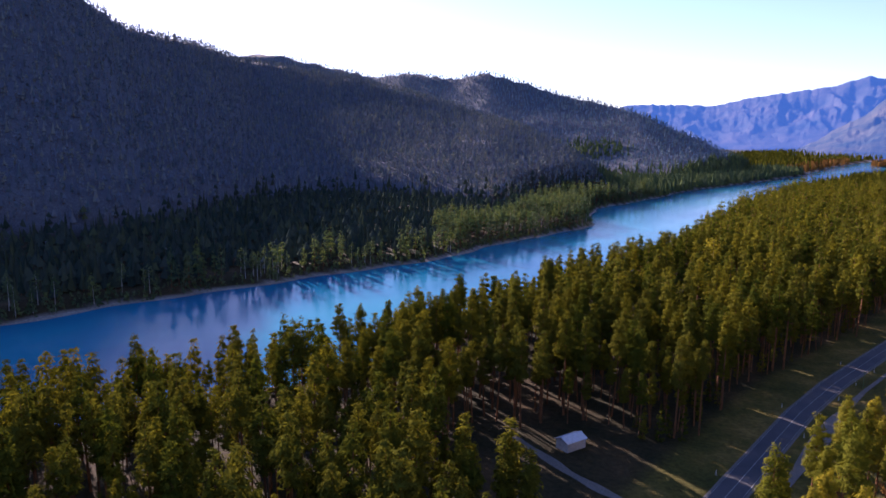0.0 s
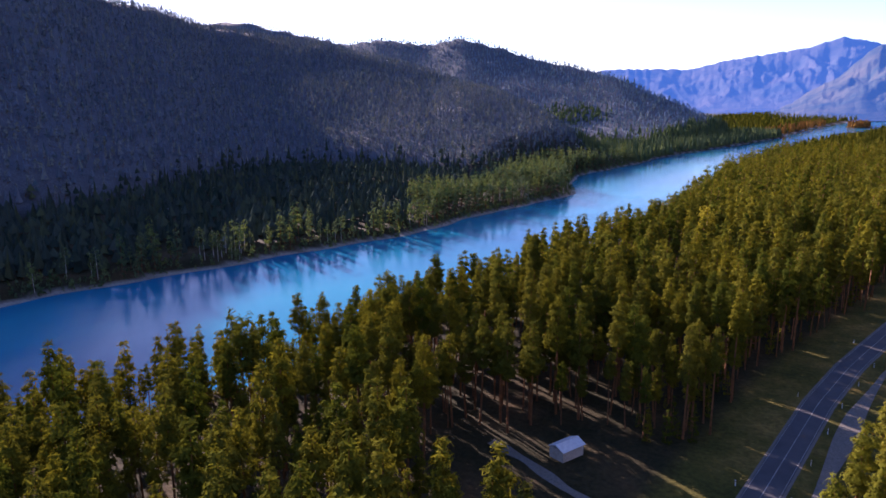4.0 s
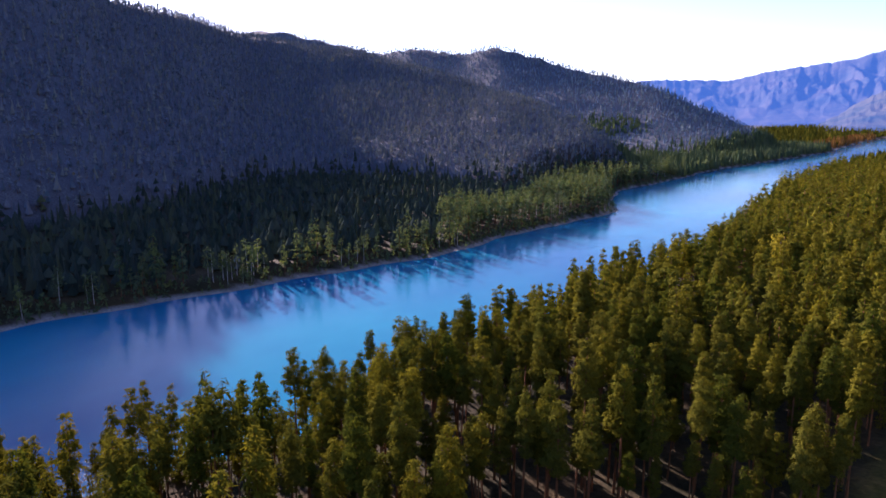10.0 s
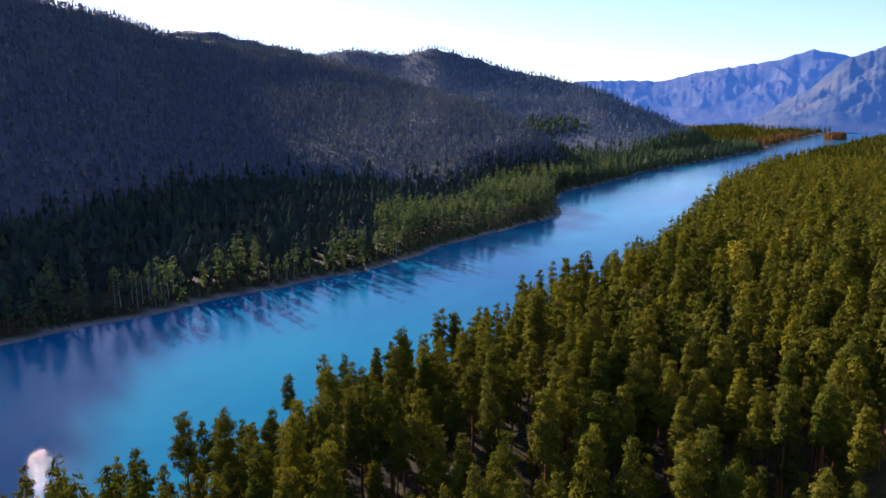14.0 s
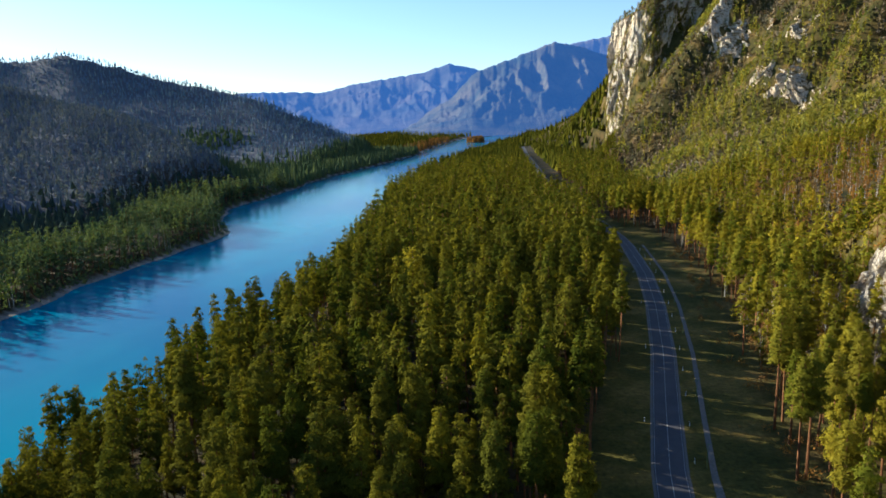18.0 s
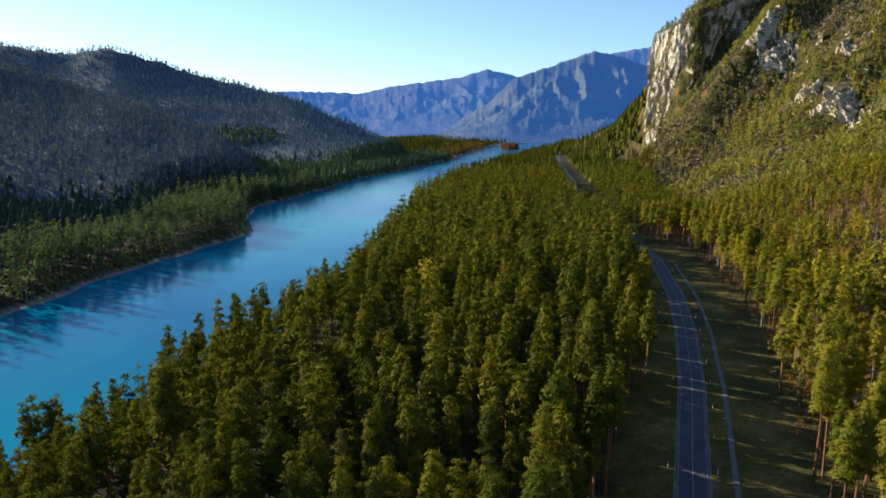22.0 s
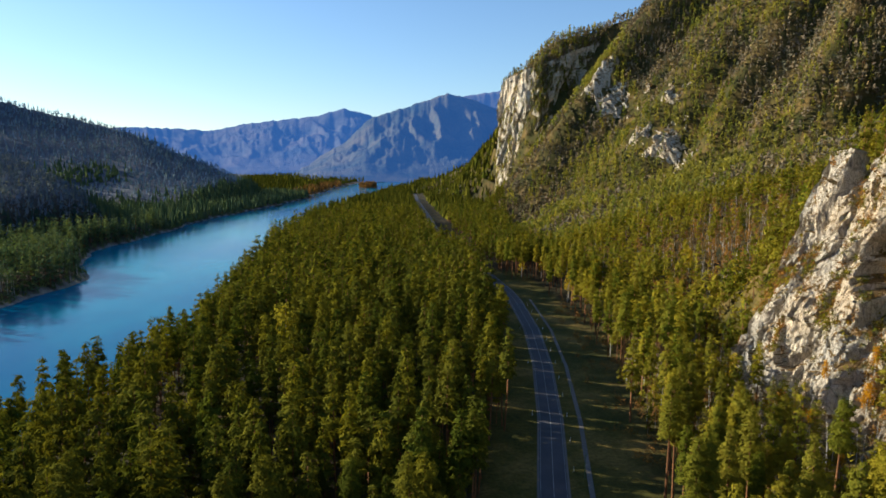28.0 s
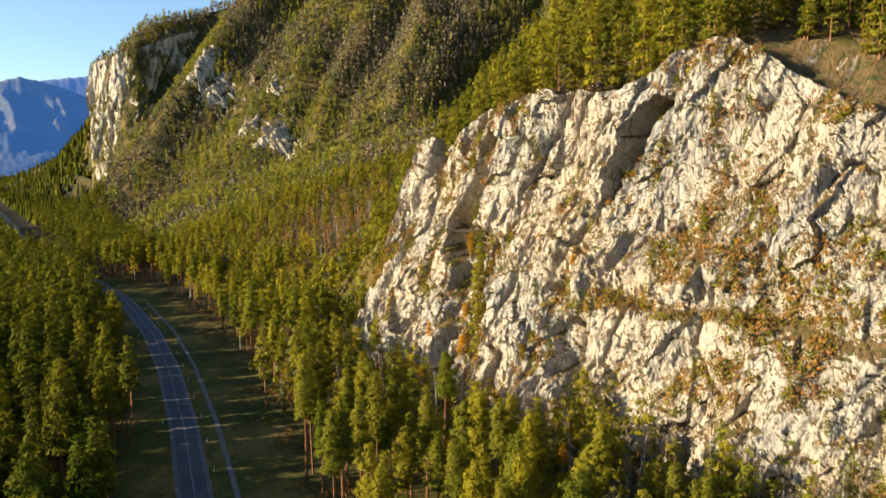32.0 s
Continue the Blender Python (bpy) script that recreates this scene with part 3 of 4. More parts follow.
def scatter(name, spots, kinds, mats, label, category="trees"):
    """Many plants of one wood as one object: spots are x, y, z, size, turn; kinds are (trunk, crown) pairs. Trunks take the first material."""
    vs, fs, ms, ts, n = [], [], [], [], 0
    which = rng.integers(0, len(kinds), len(spots))
    for w, (wood, leaf) in enumerate(kinds):
        mine = spots[which == w]
        if not len(mine):
            continue
        v, f = join([wood, leaf])
        c, s = np.cos(mine[:, 4])[:, None], np.sin(mine[:, 4])[:, None]
        size = mine[:, 3][:, None]
        wide = size * rng.uniform(0.85, 1.15, (len(mine), 1))
        pts = np.stack([(v[:, 0] * c - v[:, 1] * s) * wide + mine[:, 0:1], (v[:, 0] * s + v[:, 1] * c) * wide + mine[:, 1:2], v[:, 2] * size + mine[:, 2:3]], -1)
        vs.append(pts.reshape(-1, 3))
        fs.append((f[None] + (np.arange(len(mine)) * len(v))[:, None, None]).reshape(-1, 3) + n)
        ms.append(np.tile((np.arange(len(f)) >= len(wood[1])).astype(np.int32), len(mine)))
        ts.append(np.repeat(rng.random(len(mine)), len(v)))
        n += len(mine) * len(v)
    me = mesh_from(name, np.concatenate(vs), np.concatenate(fs), mats, np.concatenate(ts))
    me.polygons.foreach_set("material_index", np.concatenate(ms))
    return tagged(new(name, me), label, category, kind="stuff")


def sow(x0, x1, y0, y1, gap, jitter=0.42):
    x, y = np.meshgrid(np.arange(x0, x1, gap), np.arange(y0, y1, gap))
    x[::2] += gap / 2
    x, y = x.ravel() + rng.uniform(-jitter, jitter, x.size) * gap, y.ravel() + rng.uniform(-jitter, jitter, x.size) * gap
    return x, y


def planted(x, y, low=0.72, high=1.18, sink=0.15):
    z = land(x, y) - sink
    return np.stack([x, y, z, rng.uniform(low, high, len(x)), rng.uniform(0, 6.28, len(x))], -1)


def open_ground(x, y):
    """True in the road's clearing, round the hut and on the lay-by."""
    o = x - road_x(y)
    wide = np.where(y < 380, 1.0, np.where(y < 500, 0.35, 0.85))
    edge = fbm(x / 14, y / 14, 3, 77) * 4
    cut = (o > -15 * wide + edge) & (o < np.where(y < 45, 13.0, 22.0) * wide + edge)
    hut = (np.hypot((x + 5) / 26, (y - 20) / 27) < 1 + 0.04 * edge)
    return cut | hut


def on_rib(x, y):
    hit = np.zeros(len(x), bool)
    for x0, y0, x1, y1, half, high in RIBS:
        k = np.clip(((x - x0) * (x1 - x0) + (y - y0) * (y1 - y0)) / ((x1 - x0) ** 2 + (y1 - y0) ** 2), 0, 1)
        hit |= np.hypot(x + half * 0.55 - x0 - k * (x1 - x0), y - y0 - k * (y1 - y0)) < half * 0.8
    return hit


P0 = [pine(s, 2800, 19.5 + 1.3 * (s % 4), 1.6 + 0.22 * (s % 3), 0.45 + 0.06 * (s % 4), 0.5 + 0.13 * (s % 3)) for s in range(10)]
PM = [pine(s + 20, 800, 20 + s % 3, 1.65 + 0.22 * (s % 3), 0.44 + 0.06 * (s % 3), 0.5 + 0.13 * (s % 3), limbs=False) for s in range(6)]
P1 = [pine(s + 20, 380, 20 + s % 3, 1.75 + 0.22 * (s % 3), 0.43 + 0.06 * (s % 3), 0.52 + 0.13 * (s % 3), limbs=False) for s in range(7)]
P2 = [pine(s + 30, 95, 20, 2.3, 0.3, 0.75, limbs=False) for s in range(5)]


def blurred(a, times=1):
    """A grid of values, each averaged with its neighbours."""
    for _ in range(times):
        p = np.pad(a, 1, mode="edge")
        a = (p[:-2, 1:-1] + p[2:, 1:-1] + p[1:-1, :-2] + p[1:-1, 2:] + 2 * a) / 6
    return a


def clump(seed, height, spread, start, tiers=3, sides=6, rounded=False):
    """A remote crown: ragged tiers, open below."""
    g = np.random.default_rng(seed)
    made = []
    for k in range(tiers):
        z0 = height * (start + (1 - start) * k / tiers * 0.92)
        z1 = min(height, z0 + height * (1 - start) * 1.35 / tiers)
        a = np.arange(sides) / sides * 6.283 + g.uniform(0, 6.3)
        r = spread * (1 - 0.72 * k / max(1, tiers - 1) * 0.9) * g.uniform(0.7, 1.25, sides)
        rim = np.stack([np.cos(a) * r, np.sin(a) * r, z0 + g.normal(0, 0.5, sides)], -1)
        if rounded:
            r, z1 = spread * (0.9, 1.0, 0.62, 0.4)[k] * g.uniform(0.75, 1.25, sides), z0 + height * 0.34
            rim[:, :2] = np.stack([np.cos(a) * r, np.sin(a) * r], -1)
        tip = np.array([[g.normal(0, 0.25), g.normal(0, 0.25), z1]])
        made.append((np.concatenate([rim, tip]), np.array([(i, (i + 1) % sides, sides) for i in range(sides)])))
    return join(made)


P3 = [(tube([(0, 0, 0), (0, 0, 5)], [0.25, 0.16], 3), clump(s + 40, 17 + s % 4, 3.0 + 0.3 * (s % 3), 0.1, 3, 6, s > 2)) for s in range(8)]


def fuzz(seed, count, height, spread, start=0.2):
    """A remote leafless crown: a few loose sprays of twigs round a stem."""
    g = np.random.default_rng(seed)
    t = g.uniform(0, 1, count) ** 0.8
    a, r = g.uniform(0, 6.283, count), spread * np.sqrt(g.uniform(0.1, 1, count)) * (1 - t) ** 0.6
    c = np.stack([np.cos(a) * r, np.sin(a) * r, height * (start + (0.92 - start) * t)], -1)
    d = np.stack([np.cos(a), np.sin(a), 0.3 + 0 * a], -1) + g.normal(0, 0.5, (count, 3))
    return tube([(0, 0, 0), (0, 0, height * 0.5)], [0.2, 0.08], 3), blades(c, d, height * 0.3, spread * 0.62, g, np.array([0, 0, 0.9]))


P7 = [fuzz(s + 210, 10, 14 + s % 3, 2.9 + 0.3 * (s % 3)) for s in range(9)]
PF = [fuzz(s + 230, 14, 15 + s % 4, 2.1 + 0.2 * (s % 3), 0.12) for s in range(8)]
P6 = [(tube([(0, 0, 0), (0, 0, 4)], [0.2, 0.12], 3), clump(s + 190, 15 + s % 4, 2.7 + 0.3 * (s % 3), 0.08, 2, 5, s > 3)) for s in range(8)]
P4 = [(tube([(0, 0, 0), (0, 0, 3)], [0.25, 0.16], 3), clump(s + 140, 16 + s % 4, 3.4 + 0.3 * (s % 3), 0.04, 2, 5)) for s in range(7)]
B2 = [broadleaf(s + 50, 80, 15, 3.6, False, 0) for s in range(4)]
N2 = [broadleaf(s + 60, 90, 14, 3.0, True, 4) for s in range(4)]
G0 = [broadleaf(s + 70, 700, 10, 2.6) for s in range(3)]
N0 = [broadleaf(s + 80, 520, 13, 2.8, True) for s in range(4)]

# near bank, left of the road
x, y = sow(-150, 190, -60, 420, 4.9, 0.6)
ok = (x > near_bank(y) + 2.5 + 5 * (y > 200)) & (x < road_x(y)) & ~open_ground(x, y)
ok &= (fbm(x / 13, y / 13, 3, 29) + rng.normal(0, 0.12, len(x)) < 0.4) | (x > road_x(y) - 48) | (x < near_bank(y) + 30)
x, y = x[ok], y[ok]
close = y < 118 + 0.25 * x
S0, S1 = planted(x[close], y[close], 0.6, 1.24), planted(x[~close], y[~close], 0.6, 1.24)
for S in (S0, S1):
    S[:, 3] *= 0.76 + 0.24 * smooth((S[:, 0] - near_bank(S[:, 1]) - 5) / 24)
order = np.argsort(np.hypot(S0[:, 0] + 20, S0[:, 1] - 60))
things, rest = S0[order[:300]], S0[order[300:]]


def tree_thing(name, wood, leaf, bark, needles, label, category, group):
    base = tagged(new(name), label, category, group)
    for part_name, (v, f), mat in (("trunk", wood, bark), ("crown", leaf, needles)):
        ob = new(part_name, mesh_from(part_name, v, f, mat))
        ob.parent = base
    return base


def plant_things(kinds, spots, name, bark, needles, labels, category, group):
    made = [tree_thing(name, w, l, bark, needles, labels[i % len(labels)], category, group) for i, (w, l) in enumerate(kinds)]
    for i, s in enumerate(spots):
        m = pose(s[0], s[1], s[2], 0, 0, math.degrees(s[4])) @ Matrix.Diagonal((s[3], s[3], s[3], 1))
        if i < len(made):
            made[i].matrix_basis = m
        else:
            ob = copy_thing(made[i % len(made)], m)
            ob.scale = (s[3],) * 3


plant_things(P0, things, "pine_tree", BARK, PINE, ["tall green pine with an uneven crown in the riverside wood"], "tree", "pines of the riverside wood")
if len(rest):
    scatter("near_pine_wood", rest, PM, [BARK, PINE], "dense green pines of the riverside wood")
mid = S1[:, 1] < 270
scatter("riverside_pine_wood", S1[mid], P1, [BARK, PINE], "dense green pine wood between river and road")
scatter("further_pine_wood", S1[~mid], P2, [BARK, PINE], "dense pine wood between the river and the road's bend")
x, y = sow(-60, 460, 420, 1900, 6.0, 0.5)
ok = (x > near_bank(y) + 10) & (x < hill_edge(y) + 5) & ~open_ground(x, y)
x, y = x[ok], y[ok]
mid = y < 800
scatter("far_riverside_wood", planted(x[mid], y[mid]), P2, [BARK, PINE], "pine wood further down the near bank")
S = planted(x[~mid], y[~mid])
S[:, 3] *= 1 - 0.4 * smooth((S[:, 1] - 1100) / 300)
scatter("distant_riverside_wood", S, P4, [BARK, PINE], "distant pine wood on the near bank")

x, y = sow(-165, 0, -60, 420, 3.4, 0.5)
ok = (x > near_bank(y) + 0.5) & (x < near_bank(y) + 11)
scatter("bank_young_wood", planted(x[ok], y[ok], 0.3, 0.7), [pine(s + 260, 200, 18, 3.6, 0.06, 0.9, limbs=False) for s in range(4)], [BARK, PINE], "young pines and bushes crowding the river's edge")

x, y = sow(-60, 130, -60, 400, 4.2, 0.6)
o = x - road_x(y)
ok = (o > -30) & (o < -13) & ~open_ground(x + 2, y) & (rng.random(len(x)) < 0.55)
scatter("wood_edge_saplings", planted(x[ok], y[ok], 0.15, 0.45), [pine(s + 290, 220, 18, 3.4, 0.08, 0.8, limbs=False) for s in range(4)], [BARK, PINE], "young pines and bushes along the edge of the wood")

# between road and slope
x, y = sow(20, 190, -40, 420, 6.2, 0.5)
ok = ~((x > 96 + 10 * smooth((40 - y) / 20)) & (y > 20) & (y < 150)) & ~((x > 113) & (y > 120) & (y < 185)) & (x > road_x(y)) & (x < np.maximum(hill_edge(y), 100) + 3) & ~open_ground(x, y)
birch = fbm(x / 16, y / 16, 3, 37) + rng.normal(0, 0.2, len(x)) + 0.25 * smooth((x - road_x(y) - 30) / 30) > 0.3
for name, part_of, kinds, mats, label in (
        ("roadside_golden_birches", 0, [broadleaf(s + 340, 300, 12, 2.4, False, 8) for s in range(4)], [BIRCHBARK, GOLD], "golden autumn birches among the roadside pines"),
        ("roadside_bare_birches", 1, [broadleaf(s + 350, 260, 14, 2.6, True, 10) for s in range(4)], [BIRCHBARK, TWIGS], "leafless pale birches among the roadside pines"),
        ("roadside_green_birches", 2, [broadleaf(s + 360, 300, 13, 2.6, False, 8) for s in range(4)], [BIRCHBARK, YELLOW], "yellow-green birches among the roadside pines")):
    mine = ok & birch & (np.arange(len(x)) % 4 == part_of)
    scatter(name, planted(x[mine], y[mine], 0.6, 1.1), kinds, mats, label)
ok &= ~birch
S = planted(x[ok], y[ok], 0.8, 1.2)
nearest = S[:, 1] < 150
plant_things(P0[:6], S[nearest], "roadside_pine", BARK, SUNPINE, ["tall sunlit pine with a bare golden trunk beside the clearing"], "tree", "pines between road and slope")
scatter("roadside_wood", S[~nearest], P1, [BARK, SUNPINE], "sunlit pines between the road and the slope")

# wooded slopes of the near bank
x, y = sow(120, 900, 160, 1500, 4.9, 0.5)
steep = np.hypot(land(x + 3, y) - land(x - 3, y), land(x, y + 3) - land(x, y - 3)) / 6
ok = rng.random(len(x)) < (0.72 + 0.18 * smooth((np.hypot(x, y) - 480) / 60)) * np.sqrt(1 + steep**2)
x, y = x[ok], y[ok]
e, r = x - hill_edge(y), np.hypot(x, y)
bearing = np.degrees(np.arctan2(x - EYE[0], y - EYE[1]))
ok = (e > 2) & ~(on_rib(x, y) & (rng.random(len(x)) < 0.88)) & (r < hill(bearing)[0] + 90) & ~((x < 152) & (y < 174)) & ((y < 940) | (x > cliff_foot(y) + 13) | (y > 1090) | (land(x, y) < 12))
x, y = x[ok], y[ok]
r, kind = np.hypot(x, y), fbm(x / 55, y / 55, 4, 91) + rng.normal(0, 0.22, len(x))
near, bare, gold = r < 520, (kind > 0.2) & (kind <= 0.32), kind > 0.32
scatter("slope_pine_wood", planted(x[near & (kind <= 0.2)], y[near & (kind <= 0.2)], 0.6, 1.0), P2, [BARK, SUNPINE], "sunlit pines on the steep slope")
scatter("slope_birch_wood", planted(x[near & bare], y[near & bare], 0.6, 0.95), N2, [BIRCHBARK, HILLTWIGS], "bare grey birches among the pines of the slope")
scatter("slope_golden_wood", planted(x[near & gold], y[near & gold], 0.6, 0.9), B2, [BIRCHBARK, RUST], "rusty autumn birches on the slope")
split = 0.1 - 0.3 * smooth((land(x, y) - 90) / 130)
far_green, far_bare = ~near & (kind <= split), ~near & (kind > split)
scatter("upper_slope_wood", planted(x[far_green], y[far_green], 0.6, 1.0), PF, [BARK, HILLPINE], "distant pines on the high wooded hillside")
scatter("upper_slope_birch_wood", planted(x[far_bare], y[far_bare], 0.55, 0.85), P7, [BARK, HILLTWIGS], "distant bare woods on the high hillside")
# far bank: a sunlit spit, scrub along the shore, woods on the flats at the bend
x, y = sow(-520, 60, 0, 1500, 5.6, 0.5)
d = far_bank(y) - x
deep = 14 + 46 * smooth((y - 270) / 70) * smooth((680 - y) / 60) + 90 * smooth((y - 700) / 120) + fbm(x / 25, y / 25, 3, 19) * 14
ok = (d > 6) & (d < deep) & (np.hypot(x, y) > 180)
x, y = x[ok], y[ok]
leafy = (fbm(x / 30, y / 30, 3, 15) > 0.05) & (y < 750)
remote = (y >= 750) & (rng.random(len(x)) < 0.8)
pines = ~leafy & (y < 750)
scatter("distant_bank_wood", planted(x[remote], y[remote], 0.6, 1.0), P4, [BARK, FARPINE], "distant wood along the far bank")
scatter("far_bank_wood", planted(x[pines], y[pines], 0.55, 1.05), P2, [BARK, FARPINE], "green pines on the wooded spit of the far bank")
scatter("far_bank_leafy_wood", planted(x[leafy], y[leafy], 0.7, 1.05), B2, [BIRCHBARK, FARPINE], "green poplars and birches along the far bank")
x, y = sow(-1300, 100, -300, 1500, 5.4, 0.5)
d, az, r = far_bank(y) - x, np.degrees(np.arctan2(x - EYE[0], y - EYE[1])), np.hypot(x - EYE[0], y - EYE[1])
deep = 16 + 46 * smooth((y - 270) / 70) * smooth((680 - y) / 60) + 90 * smooth((y - 700) / 120)
ok = (d > deep) & (az > -70) & (az < 0) & (r < front(az)[0] + 40) & (land(x, y) < 400)
flat = ok & (land(x, y) < 9 + rng.normal(0, 4, len(x)))
ok &= ~flat
flat &= rng.random(len(x)) < 0.7
scatter("shaded_flat_wood", planted(x[flat], y[flat], 0.6, 0.95), P6, [BARK, SHADEPINE], "conifers on the flats below the shaded hill, coloured dark for its shade")
scatter("shaded_hill_wood", planted(x[ok], y[ok], 0.42, 0.66), P7 + P6[:5], [BARK, HILLWOOD], "dense bare haze-blue forest on the shaded hill across the river")
x, y = sow(-1500, 60, 800, 2300, 9.4, 0.5)
d, az, r = far_bank(y) - x, np.degrees(np.arctan2(x - EYE[0], y - EYE[1])), np.hypot(x - EYE[0], y - EYE[1])
high = land(x, y)
ok = (d > 105) & (az > -46) & (r > front(az)[0] + 40) & (r < second(az)[0] + 30)
green = (np.hypot(x + 335, y - 1195) < 62 + rng.normal(0, 12, len(x))) | (high < 9 + rng.normal(0, 5, len(x)))
scatter("bend_wood", planted(x[ok & green], y[ok & green], 0.6, 0.95), P4, [BARK, FARPINE], "mixed wood on the flats and knoll at the river bend")
scatter("far_hill_wood", planted(x[ok & ~green], y[ok & ~green], 0.45, 0.75), P7[:3] + P6[:6], [BARK, HAZEWOOD], "bare haze-blue forest on the far hill beyond the river bend")
x, y = sow(-300, 1500, 1500, 3300, 18.0)
ok = ((x - near_bank(y) > 15) & (x < near_bank(y) + 650)) | ((x < far_bank(y) - 15) & (x > far_bank(y) - 500))
scatter("valley_floor_wood", planted(x[ok], y[ok], 0.8, 1.2), P4, [BARK, PINE], "pine wood on the distant valley floor")

x, y = sow(-420, 60, -40, 1100, 3.2, 0.5)
d = far_bank(y) - x
ok = (d > 2.5) & (d < 14) & (rng.random(len(x)) < 0.8)
SHRUB = [(tube([(0, 0, 0), (0, 0, 1)], [0.08, 0.05], 3), fuzz(s + 90, 12, 4.2, 1.6, 0.05)[1]) for s in range(5)]
scatter("riverside_shrubs", planted(x[ok], y[ok], 0.5, 1.3), SHRUB, [BARK, FARPINE], "low willow scrub along the far bank", "shrubs")

# ---- cliffs ----
def facets(u, v, cu, cv, tilt, seed):
    """Height of a face broken into flat, tilted blocks about cu by cv large."""
    p, q = u / cu, v / cv
    ip, iq = np.floor(p).astype(np.int64), np.floor(q).astype(np.int64)
    best, out = np.full(u.shape, 1e9), np.zeros(u.shape)
    for i in (-1, 0, 1):
        for j in (-1, 0, 1):
            a, b = ip + i, iq + j
            dp, dq = p - a - rand_grid(a, b, seed), q - b - rand_grid(a, b, seed + 1)
            d = dp * dp + dq * dq
            h = (rand_grid(a, b, seed + 2) - 0.5) + tilt * (dp * (rand_grid(a, b, seed + 3) - 0.5) + dq * (rand_grid(a, b, seed + 4) - 0.5)) * 2
            out, best = np.where(d < best, h, out), np.minimum(d, best)
    return out


def near_cliff():
    """The rock face over the road: leaning slabs, dark clefts, ledges, and a brow that runs back under the wood."""
    nu, nv = 640, 230
    u, v = np.meshgrid(np.linspace(-45, 180, nu), np.linspace(0, 1, nv), indexing="ij")
    top = cliff_top(u) + fbm(u / 4, u * 0, 3, 50) * 1.5
    t = np.clip(v / 0.9, 0, 1)
    z = 2 + (top - 2) * t
    wu, wz = u + fbm(u / 7, z / 7, 3, 57) * 1.4, z + fbm(u / 7, z / 7, 3, 60) * 1.6
    lean = wu + wz * 0.28
    big = (np.abs(fbm(lean / 30, z / 80, 3, 51)) - 0.25) * 13
    crease = 2.3 * np.exp(-np.abs(fbm(lean / 11, wz / 38, 4, 61, 0.5)) / 0.06) + (np.abs(fbm(lean / 9, wz / 30, 3, 71)) - 0.2) * 2.0
    mid = facets(wu + wz * 0.16, wz, 8.5, 15, 1.2, 52) * 1.7
    small = facets(lean + 3, wz, 2.6, 5.0, 1.3, 56) * 0.7
    fine = facets(wu + wz * 0.2, wz, 1.0, 2.2, 1.4, 53) * 0.38 + fbm(u / 1.1, z / 1.3, 2, 53) * 0.3
    cleft = 0
    for (y0, z0), (y1, z1), wide, deep in (((135, 69), (138, 56), 2.6, 15), ((138, 56), (140, 42), 3.4, 16), ((90, 77), (95, 63), 1.9, 14), ((96, 64), (98, 56), 1.2, 9), ((96, 60), (104, 36), 3.2, 3), ((133, 42), (132, 12), 6.0, 6), ((100, 24), (93, 8), 5.0, 6), ((78, 56), (80, 48), 1.0, 3)):
        k = np.clip(((u - y0) * (y1 - y0) + (z - z0) * (z1 - z0)) / ((y1 - y0) ** 2 + (z1 - z0) ** 2), 0, 1)
        d = np.hypot(wu - y0 - k * (y1 - y0), wz - z0 - k * (z1 - z0)) + small * 1.2 + mid * 0.5 + fbm(u / 3, z / 4, 3, 66) * 1.6
        cleft = np.maximum(cleft, deep * smooth((1.3 - d / wide) * 1.6))
    shelf = 3.0 * smooth((z - 33 - fbm(u / 12, u * 0, 3, 58) * 4) / 3) * smooth((98 - u) / 8)
    x = 118.5 + z * 0.32 + blurred(big + cleft + shelf, 1) + crease + mid + small + fine
    # the tower stands proud at the far end
    x = x - 2.5 * np.exp(-(((u - 167) / 6) ** 2)) * smooth((z - 45) / 12)
    back = np.clip((v - 0.9) / 0.1, 0, 1)
    x = x + back * 30
    cap = brow(u) + np.clip(x - 152, 0, None) * (0.52 + 0.25 * smooth((u - 60) / 100)) - 0.95 * np.maximum(u - 168, 0) + 0.4
    cap = np.where(u > 164, np.minimum(cap, top + 14), cap)
    z = z + (cap - z) * smooth(back * 1.6) + fbm(u / 6, v * 30, 3, 59) * 0.8 * smooth(back * 3)
    return np.stack([x, u + fbm(u / 9, z / 9, 3, 55), z], -1).reshape(-1, 3), sheet(nu, nv)


cv, cf = near_cliff()
cliff = tagged(new("cliff_near", mesh_from("cliff_near", cv, cf, ROCK)), "pale weathered limestone cliff with gullies and tufts of grass", "cliff", kind="structure")

# the wood that comes down to the brink
cap = cv.reshape(640, 230, 3)[:, 207:]
rim = lambda y: np.interp(y, cap[:, 0, 1], cap[:, 0, 0])
x, y = sow(136, 460, -60, 186, 4.2, 1.1)
ok = ((x < 210) | (rng.random(len(x)) < 0.6)) & (x > rim(y) + 1.5 + 14 * smooth((82 - y) / 16)) & ((y > 80) | (fbm(x / 20, y / 20, 3, 5) > -0.12))
x, y = x[ok], y[ok]
brink = (x < 200) & (y > 30)
S = planted(x[brink], y[brink], 0.4, 1.0)
pts = cap.reshape(-1, 3)
for s in S:
    if s[0] < rim(s[1]) + 29:
        s[2] = pts[np.argmin((pts[:, 0] - s[0]) ** 2 + (pts[:, 1] - s[1]) ** 2), 2] - 0.3
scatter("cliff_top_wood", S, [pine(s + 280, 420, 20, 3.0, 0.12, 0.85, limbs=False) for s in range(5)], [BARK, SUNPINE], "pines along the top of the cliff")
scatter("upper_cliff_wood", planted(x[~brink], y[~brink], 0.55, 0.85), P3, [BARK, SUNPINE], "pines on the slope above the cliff")

